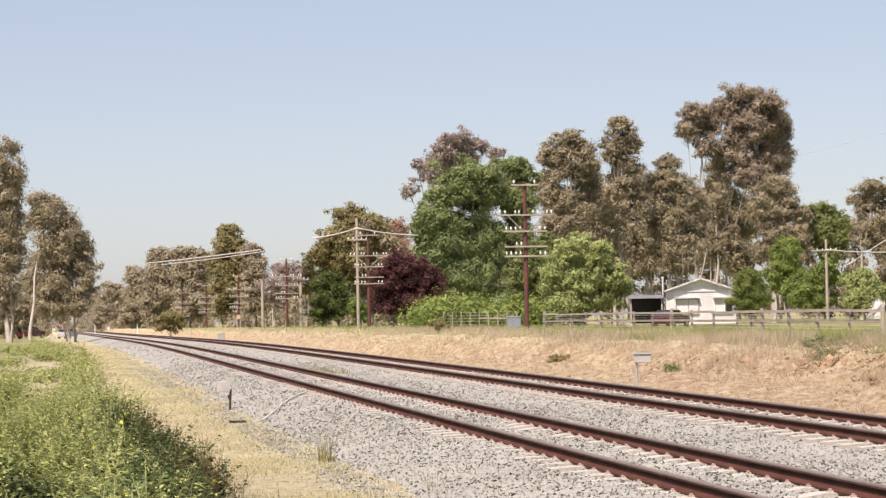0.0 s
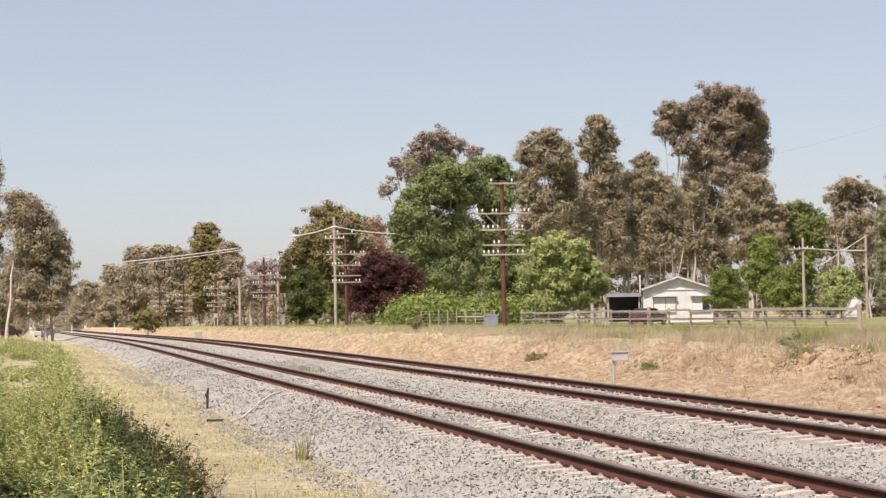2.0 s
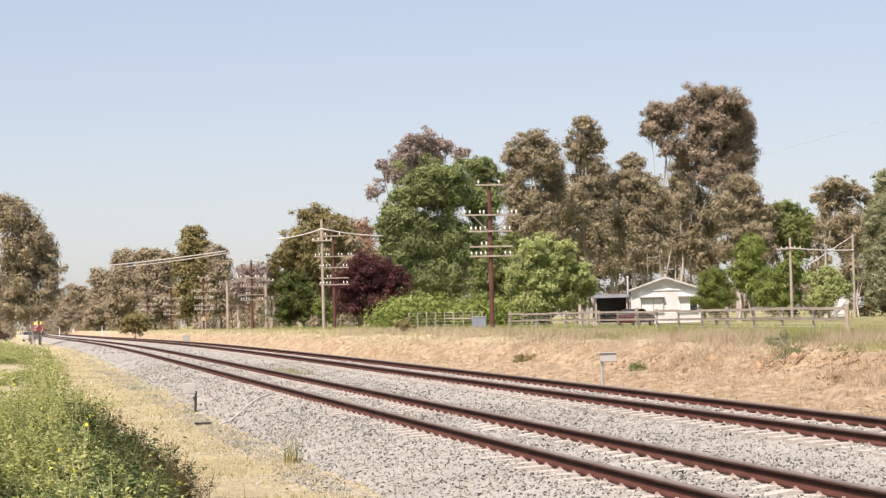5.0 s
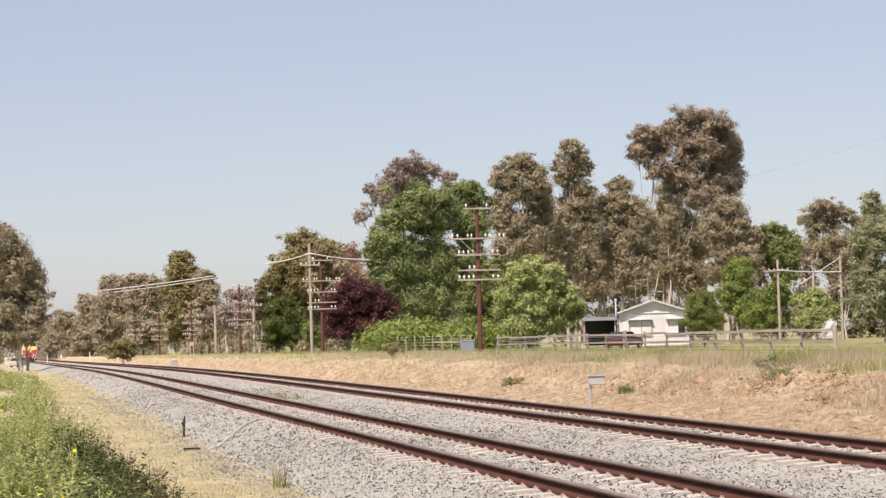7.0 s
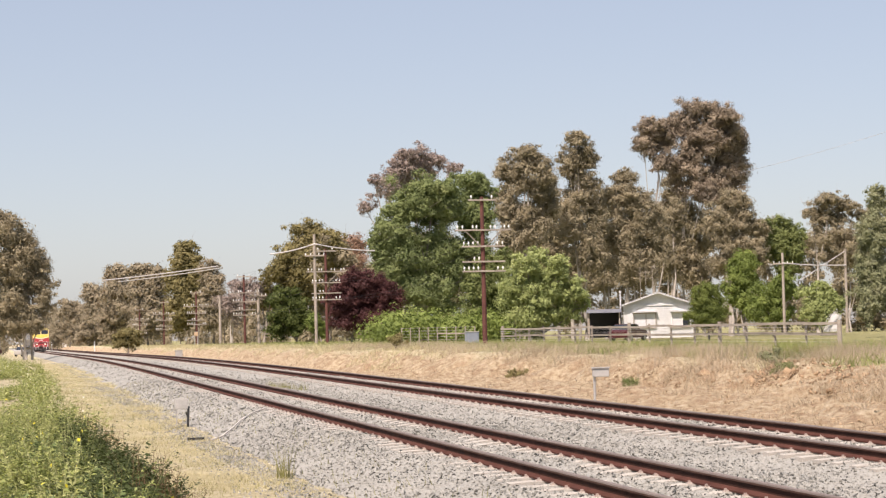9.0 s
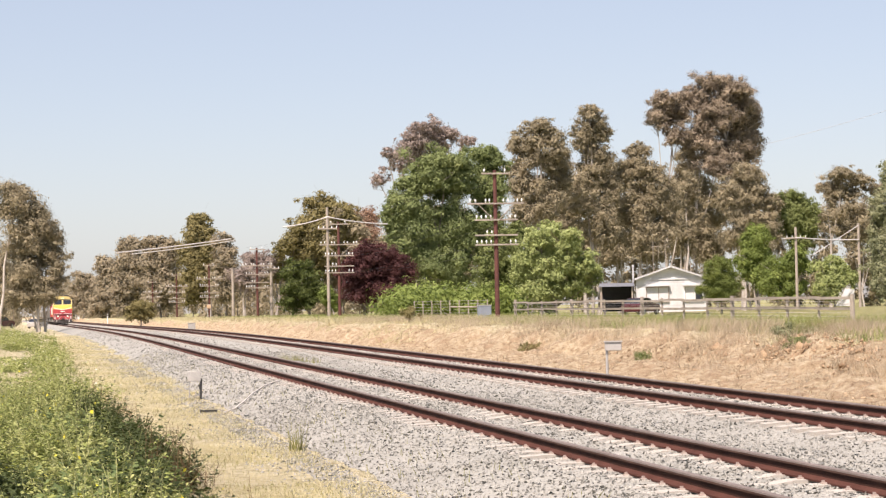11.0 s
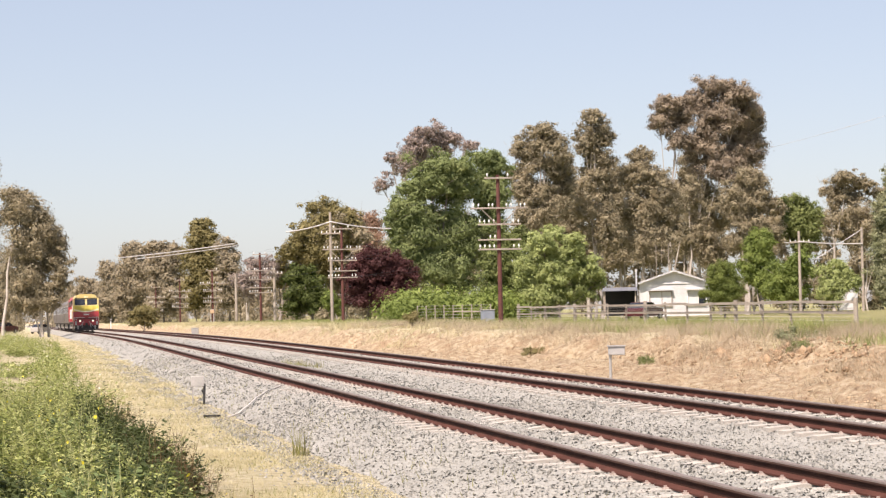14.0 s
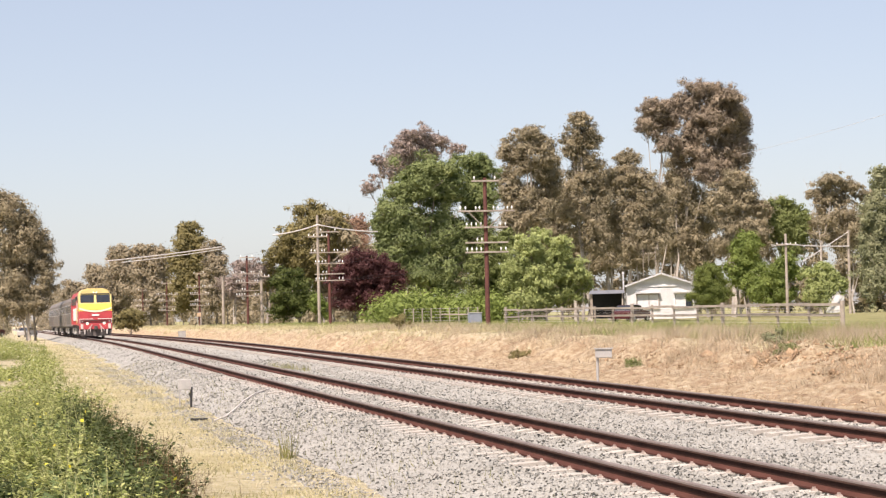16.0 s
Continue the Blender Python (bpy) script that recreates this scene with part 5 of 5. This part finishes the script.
# ---- weeds and grasses ----
def plants(name, label, spots, stems, per, size, material, seed, flower=None, flower_share=0.0, stem=None, narrow=0.3):
    """Leafy weeds: at each spot (x, s, ground, height, spread) bent stems rise and carry leaves that shrink towards the tip."""
    rng = np.random.default_rng(seed)
    sp = np.asarray(spots)
    m = len(sp) * stems
    g = np.repeat(np.arange(len(sp)), stems)
    a = rng.uniform(0, 2 * math.pi, m)
    root = sp[g, :3] + np.stack([rng.normal(size=m), rng.normal(size=m), np.zeros(m)], 1) * sp[g, 4:5] * 0.3
    h = sp[g, 3] * rng.uniform(0.55, 1.12, m)
    out = sp[g, 4] * rng.uniform(0.3, 1.2, m)

    def along_stem(i, u):
        r = out[i] * u ** 1.6
        return root[i] + np.stack([np.cos(a[i]) * r, np.sin(a[i]) * r, h[i] * (u - 0.12 * u * u)], 1)

    n = m * per
    i = np.repeat(np.arange(m), per)
    u = 0.12 + 0.88 * rng.random(n) ** 0.8
    p = along_stem(i, u) + rng.normal(size=(n, 3)) * 0.012
    b = rng.uniform(0, 2 * math.pi, n)
    rise = rng.uniform(-0.1, 0.9, n)
    along = np.stack([np.cos(b), np.sin(b), rise], 1)
    along /= np.linalg.norm(along, axis=1, keepdims=True)
    across = np.stack([-np.sin(b), np.cos(b), rng.normal(size=n) * 0.4], 1)
    L = size * rng.uniform(0.5, 1.4, (n, 1)) * (1.35 - 0.95 * u[:, None])
    W = L * narrow * rng.uniform(0.6, 1.4, (n, 1))
    v = np.stack([p, p + along * L * 0.5 + across * W * 0.5, p + along * L - np.array([0, 0, 1]) * L * 0.2, p + along * L * 0.5 - across * W * 0.5], 1)
    ob = tagged(fast_mesh(name, v.reshape(-1, 3), np.arange(n * 4).reshape(-1, 4), material), label, "weeds", kind="stuff")
    if stem is not None:
        every = np.arange(m)
        cuts = [along_stem(every, np.full(m, k)) for k in (0.0, 0.4, 0.75, 1.05)]
        side = np.stack([np.cos(a + 1.2), np.sin(a + 1.2), a * 0], 1)
        rows = [np.stack([c - side * w, c + side * w], 1) for c, w in zip(cuts, (0.004, 0.0035, 0.003, 0.002))]
        v = np.stack(rows, 1).reshape(-1, 3)
        k = np.arange(m)[:, None] * 8
        f = np.concatenate([k + np.array([j, j + 1, j + 3, j + 2]) for j in (0, 2, 4)])
        tagged(fast_mesh("weed_stalks", v, f, stem), "thin pale green weed stalks", "weeds", kind="stuff")
    if flower is not None:
        q = int(n * flower_share)
        j = rng.choice(np.nonzero(u > 0.85)[0], q)
        c = p[j] + np.array([0, 0, 0.03])
        d = rng.normal(size=(q, 3))
        d /= np.linalg.norm(d, axis=1, keepdims=True)
        e = np.cross(d, rng.normal(size=(q, 3)))
        e /= np.linalg.norm(e, axis=1, keepdims=True)
        r = 0.017 * rng.uniform(0.7, 1.5, (q, 1))
        v = np.stack([c - d * r, c - e * r, c + d * r, c + e * r], 1)
        tagged(fast_mesh("weed_flowers", v.reshape(-1, 3), np.arange(q * 4).reshape(-1, 4), flower), "small flowers of the tall weeds", "flowers", kind="stuff")
    return ob


def blades(name, label, x, s, z, height, width, material, seed, lean=0.5):
    """Grass blades: narrow pointed leaves."""
    rng = np.random.default_rng(seed)
    n = len(x)
    a = rng.uniform(0, 2 * math.pi, n)
    side = np.stack([np.cos(a), np.sin(a), a * 0], 1) * (width * rng.uniform(0.6, 1.4, (n, 1)))
    tip = np.stack([rng.normal(size=n) * lean * 0.6, rng.normal(size=n) * lean * 0.6, np.ones(n)], 1) * np.asarray(height)[:, None]
    b = np.stack([x, s, z], 1)
    v = np.stack([b - side, b + side, b + tip], 1)
    return tagged(fast_mesh(name, v.reshape(-1, 3), np.arange(n * 3).reshape(-1, 3), material), label, "grass", kind="stuff")


WEED = leafy("weed_leaves", [(0.0, (0.055, 0.08, 0.02)), (0.5, (0.27, 0.31, 0.095)), (1.0, (0.56, 0.56, 0.25))], 0.3, patches=1.6, single=0.35)
# Green of the weeds darkened: the shade inside and beside the clumps is painted in.
WEED_SHADED = leafy("shaded_weed_leaves", [(0.0, (0.032, 0.046, 0.015)), (0.5, (0.07, 0.09, 0.03)), (1.0, (0.15, 0.16, 0.06))], 0.25)
WEED_MID = leafy("mid_weed_leaves", [(0.0, (0.07, 0.11, 0.035)), (0.5, (0.16, 0.21, 0.08)), (1.0, (0.30, 0.34, 0.15))], 0.3)
DRY_STEM = leafy("dry_brown_stems", [(0.0, (0.13, 0.09, 0.05)), (1.0, (0.28, 0.19, 0.10))], 0.2)
STRAW = leafy("straw", [(0.0, (0.44, 0.38, 0.20)), (0.5, (0.62, 0.555, 0.34)), (1.0, (0.77, 0.71, 0.49))], 0.4)
PINK_STRAW = leafy("pale_seed_grass", [(0.0, (0.33, 0.26, 0.17)), (0.5, (0.50, 0.41, 0.29)), (1.0, (0.64, 0.55, 0.42))], 0.3)
FIELD_GRASS = leafy("field_grass", [(0.0, (0.14, 0.17, 0.05)), (0.5, (0.29, 0.32, 0.11)), (1.0, (0.46, 0.45, 0.22))], 0.3)
GRASS = leafy("green_grass", [(0.0, (0.16, 0.165, 0.05)), (0.5, (0.30, 0.285, 0.10)), (1.0, (0.47, 0.42, 0.20))], 0.3)
YELLOW_FLOWER = plain("yellow_petals", (0.80, 0.68, 0.04), 0.6)
WHITE_FLOWER = plain("pale_seed_heads", (0.70, 0.68, 0.58), 0.7)


def weed_spots(count, s0, s1, q0, q1, h0, h1, seed, wide=0.28):
    """Weeds stand in humps: tall in the middle of each, low and open between them."""
    rng = np.random.default_rng(seed)
    humps = max(8, count // 7)
    cs = s0 + (s1 - s0) * rng.random(humps) ** 1.4
    cq = rng.uniform(q0, q1 - 0.25, humps) - 0.42 * smooth(28, 14, cs)
    ch = rng.uniform(h0, h1, humps)
    g = rng.integers(0, humps, count)
    grow = 1 + (cs[g] - 13) * 0.012
    d = rng.normal(size=(count, 2))
    s = cs[g] + d[:, 0] * 0.55 * grow
    q = np.minimum(cq[g] + d[:, 1] * 0.26, q1 - 0.42 * smooth(28, 14, s) + 0.2 * rng.random(count))
    x = q + bend(s)
    h = ch[g] * (0.55 + 0.5 * np.exp(-0.5 * (d ** 2).sum(1))) * rng.uniform(0.8, 1.15, count) * (1 - 0.3 * smooth(q1 - 0.6, q1 + 0.1, q))
    gap = (q < 0.9) * (q > -0.1) * (s > 45) * (s < 85)
    h = h * np.where(gap, 0.3, 1.0)
    return np.stack([x, s, ground_z(x, s), h, wide * rng.uniform(0.6, 1.3, count)], 1)


WEED_STALK = leafy("weed_stalk", [(0.0, (0.24, 0.26, 0.10)), (1.0, (0.44, 0.43, 0.22))], 0.2)
plants("weeds", "tall yellow-green flowering weeds beside the railway", weed_spots(360, 13, 48, -0.9, 1.9, 0.55, 1.3, 1, 0.36), 9, 30, 0.085, WEED, 11, YELLOW_FLOWER, 0.0012, WEED_STALK, 0.5)
plants("weeds", "tall pale weed stalks standing over the others", weed_spots(45, 13, 44, -0.9, 1.9, 0.9, 1.4, 7, 0.3), 4, 14, 0.06, WEED, 17, None, 0, WEED_STALK, 0.4)
# These low weeds and the bushy edge carry painted shade in their leaf colour.
plants("weeds", "green weeds under the taller ones, coloured dark as if shaded", weed_spots(220, 13, 48, -0.9, 2.0, 0.3, 0.7, 2, 0.4), 8, 18, 0.12, WEED_SHADED, 12, None, 0, None, 0.55)
plants("weeds", "bushy weeds edging the dry grass, coloured as their shaded side", weed_spots(150, 14, 40, 1.15, 2.15, 0.75, 1.2, 6, 0.32), 10, 26, 0.095, WEED_SHADED, 16, None, 0, None, 0.55)
plants("weeds", "broad-leaved mid-green weeds in the shade of the verge", weed_spots(80, 14, 32, 0.6, 2.0, 0.6, 1.1, 8, 0.35), 8, 16, 0.15, WEED_MID, 18, None, 0, None, 0.6)
plants("weeds", "tall yellow-green weeds farther along the verge", weed_spots(420, 46, 170, -2.0, 2.4, 0.4, 1.15, 3, 0.6), 9, 13, 0.13, WEED, 13, WHITE_FLOWER, 0.02, WEED_STALK, 0.4)
plants("weeds", "brown dried weed stalks at the edge of the green ones", weed_spots(70, 14, 45, 1.7, 2.5, 0.5, 1.0, 4, 0.25), 7, 14, 0.045, DRY_STEM, 14, None, 0, DRY_STEM)


def verge(name, label, count, q0, q1, s0, s1, h0, h1, width, material, seed, power=1.3, lean=0.5, clump=0.0):
    rng = np.random.default_rng(seed)
    s = s0 + (s1 - s0) * rng.random(count) ** power
    q = rng.uniform(q0, q1, count)
    if clump:
        keep = wob(q, s, clump, seed) + 0.5 * wob(q, s, clump * 2.7, seed + 1) + rng.normal(size=count) * 0.3 > 0.05
        s, q = s[keep], q[keep]
    x = q + bend(s)
    z = np.maximum(ground_z(x, s), np.where((q > 4) & (q < 15.2), ballast_z(x, s), -99))
    return blades(name, label, x, s, z - 0.01, rng.uniform(h0, h1, len(s)), width, material, seed + 50, lean)


verge("dry_grass", "short dry straw-coloured grass on the verge", 100000, 2.2, 4.5, 14, 60, 0.02, 0.09, 0.0035, STRAW, 21, lean=1.8, clump=0.8)
verge("dry_grass", "short dry straw-coloured grass on the verge", 50000, 2.2, 4.9, 55, 190, 0.04, 0.14, 0.008, STRAW, 22, lean=1.5, clump=0.5)
verge("dry_grass", "fine short dry grass on the verge", 40000, 2.2, 4.6, 14, 70, 0.015, 0.06, 0.003, STRAW, 30, lean=1.8)
verge("verge_grass", "thin green grass among the dry verge", 20000, 2.6, 4.4, 14, 150, 0.03, 0.1, 0.005, GRASS, 23, clump=1.1)
verge("bank_grass", "pale pinkish seed grass on top of the bank", 110000, 18.4, 24.0, 40, 130, 0.10, 0.5, 0.006, PINK_STRAW, 24, lean=1.0, clump=0.45)
verge("bank_grass", "dry grass on the top of the bank", 70000, 16.5, 26.0, 90, 330, 0.1, 0.32, 0.013, STRAW, 25, lean=0.9, clump=0.3)
verge("bank_grass", "green grass beyond the bank", 130000, 20.6, 33.0, 42, 240, 0.12, 0.42, 0.011, FIELD_GRASS, 26, lean=1.1, clump=0.45)
verge("bank_grass", "thin dry grass on the face of the bank", 45000, 16.6, 21.2, 38, 200, 0.05, 0.2, 0.005, PINK_STRAW, 27, lean=1.2, clump=0.8)
verge("bank_grass", "small dry brown weeds on the face of the bank", 16000, 15.6, 21.5, 38, 220, 0.05, 0.2, 0.007, DRY_STEM, 29, lean=0.9, clump=1.2)
verge("ballast_weeds", "sparse small weeds growing through the ballast", 2600, 4.1, 6.0, 16, 90, 0.04, 0.18, 0.005, GRASS, 28, clump=1.7)


def tuft(x, s, height, wide, count, material, label, seed):
    rng = np.random.default_rng(seed)
    r = wide * np.sqrt(rng.random(count))
    a = rng.uniform(0, 2 * math.pi, count)
    px, py = x + r * np.cos(a), s + r * np.sin(a)
    q = px - bend(py)
    z = np.where((q > 3.9) & (q < 15.2), ballast_z(px, py), ground_z(px, py))
    ob = blades("grass_tuft", label, px, py, z - 0.02, height * rng.uniform(0.4, 1.1, count), 0.004 + height * 0.004, material, seed, 0.35)
    ob["kind"] = "thing"
    ob["category"] = "grass tuft"
    ob["group"] = "grass tufts"
    return ob


def bank_clods(count, seed):
    """Lumps of dry soil and small stones on the face of the bank, as one mesh."""
    rng = np.random.default_rng(seed)
    s = 36 + 90 * rng.random(count) ** 1.5
    near = smooth(120, 45, s)
    q = rng.uniform(15.6, 21.6, count)
    keep = (q < 17.8 + 3.2 * near) & (wob(q, s, 0.9, 7.0) + rng.normal(size=count) * 0.5 > 0)
    s, q = s[keep], q[keep]
    n = len(s)
    x = q + bend(s)
    c = np.stack([x, s, ground_z(x, s)], 1)
    octa = np.array([(1, 0, 0), (-1, 0, 0), (0, 1, 0), (0, -1, 0), (0, 0, 1), (0, 0, -1)], float)
    tri = np.array([(0, 2, 4), (2, 1, 4), (1, 3, 4), (3, 0, 4), (2, 0, 5), (1, 2, 5), (3, 1, 5), (0, 3, 5)])
    r = 0.019 * rng.lognormal(0, 0.45, (n, 1, 1)) * np.array([1, 1, 0.6])
    v = octa[None] * r * rng.uniform(0.6, 1.3, (n, 6, 3)) + rng.normal(size=(n, 6, 3)) * r * 0.2 + c[:, None]
    f = (tri[None] + 6 * np.arange(n)[:, None, None]).reshape(-1, 3)
    soil = weathered("soil_clods", (0.28, 0.18, 0.10), (0.56, 0.43, 0.28), 3.0, 0.95, fine=30)
    return tagged(fast_mesh("soil_clods", v.reshape(-1, 3), f, soil), "dry crumbled soil lumps on the bank face", "soil", kind="stuff")


bank_clods(26000, 9)


def eroded_soil(x, s, wide, count, seed):
    """Crumbled dark brown soil and roots below the lip of the bank."""
    rng = np.random.default_rng(seed)
    px, py = x + rng.normal(size=count) * 0.6, s + rng.normal(size=count) * wide
    c = np.stack([px, py, ground_z(px, py)], 1)
    octa = np.array([(1, 0, 0), (-1, 0, 0), (0, 1, 0), (0, -1, 0), (0, 0, 1), (0, 0, -1)], float)
    tri = np.array([(0, 2, 4), (2, 1, 4), (1, 3, 4), (3, 0, 4), (2, 0, 5), (1, 2, 5), (3, 1, 5), (0, 3, 5)])
    r = 0.03 * rng.lognormal(0, 0.5, (count, 1, 1))
    v = octa[None] * r * rng.uniform(0.5, 1.4, (count, 6, 3)) + rng.normal(size=(count, 6, 3)) * r * 0.3 + c[:, None]
    f = (tri[None] + 6 * np.arange(count)[:, None, None]).reshape(-1, 3)
    return tagged(fast_mesh("eroded_soil", v.reshape(-1, 3), f, DARK_SOIL), "crumbled brown soil below the lip of the bank", "soil", kind="stuff")


DARK_SOIL = weathered("eroded_brown_soil", (0.18, 0.11, 0.06), (0.46, 0.33, 0.20), 2.0, 0.95, fine=18)
eroded_soil(20.2, 53.5, 0.9, 600, 61)
eroded_soil(20.6, 50.5, 0.7, 450, 62)
eroded_soil(19.9, 47.5, 0.9, 600, 63)
eroded_soil(19.0, 61.0, 2.0, 400, 64)
tuft(4.66, 33.45, 0.62, 0.12, 60, GRASS, "tall thin green grass tuft in the ballast", 31)
tuft(10.2, 72.0, 0.3, 0.7, 300, GRASS, "yellow-green grass tuft between the two tracks", 32)
tuft(21.3, 55.5, 0.55, 0.8, 1300, GRASS, "grey-green grass clump on top of the bank", 34)


def bank_bush(x, s, wide, height, count, size, material, label, seed):
    """A low leafy bush with a few stems, rooted on the bank."""
    rng = np.random.default_rng(seed)
    z0 = float(ground_z(x, s))
    t = thing("bush", label, "bush", Matrix.Translation((x, s, z0)), "bushes on the bank")
    cs = [(rng.normal() * wide * 0.4, rng.normal() * wide * 0.4, height * rng.uniform(0.25, 0.8)) for _ in range(14)]
    rs = [(wide * k, wide * k, height * k * 0.8) for k in rng.uniform(0.18, 0.36, 14)]
    tubes("stem", [[(Vector((0, 0, -0.05)), 0.012), (Vector(c), 0.004)] for c in cs], DRY_STEM, t, 4)
    leaves("foliage", cs, rs, count, size, material, t, rng, -0.3, 0.4)
    return t


bank_bush(18.5, 61.0, 0.34, 0.65, 1500, 0.05, LEAF["mid"], "small green bush on the face of the sandy bank", 71)
bank_bush(21.2, 55.4, 0.75, 0.6, 3000, 0.06, LEAF["pale"], "grey-green thistle clump on the lip of the bank", 72)
bank_bush(20.3, 53.4, 0.4, 0.4, 1200, 0.05, LEAF["mid"], "small green weed on the lip of the bank", 73)
bank_bush(20.6, 107.0, 0.6, 0.8, 1800, 0.07, LEAF["olive"], "dry olive shrub on top of the bank", 74)
tuft(22.0, 62.0, 0.55, 1.1, 1600, PINK_STRAW, "pale pinkish seed grass clump on the bank", 75)
bank_bush(18.9, 76.0, 0.5, 0.5, 1500, 0.05, LEAF["olive"], "dry olive weed on the face of the bank", 76)
tuft(22.6, 55.0, 0.6, 1.2, 1800, PINK_STRAW, "tall pale seed grass clump on the bank", 77)
tuft(21.6, 66.0, 0.5, 1.0, 1500, PINK_STRAW, "pale pinkish seed grass clump on the bank", 78)


# ---- what moves ----
def motions():
    SPEED, END = 30.5, 194.0
    for vehicle, back in TRAIN:
        rows = []
        for i in range(33):
            t = i * 0.5
            s = END + SPEED * (16.0 - t) + back
            rows.append((t, line_pose(s, NEAR_TRACK)))
        walk(vehicle, rows)


motions()
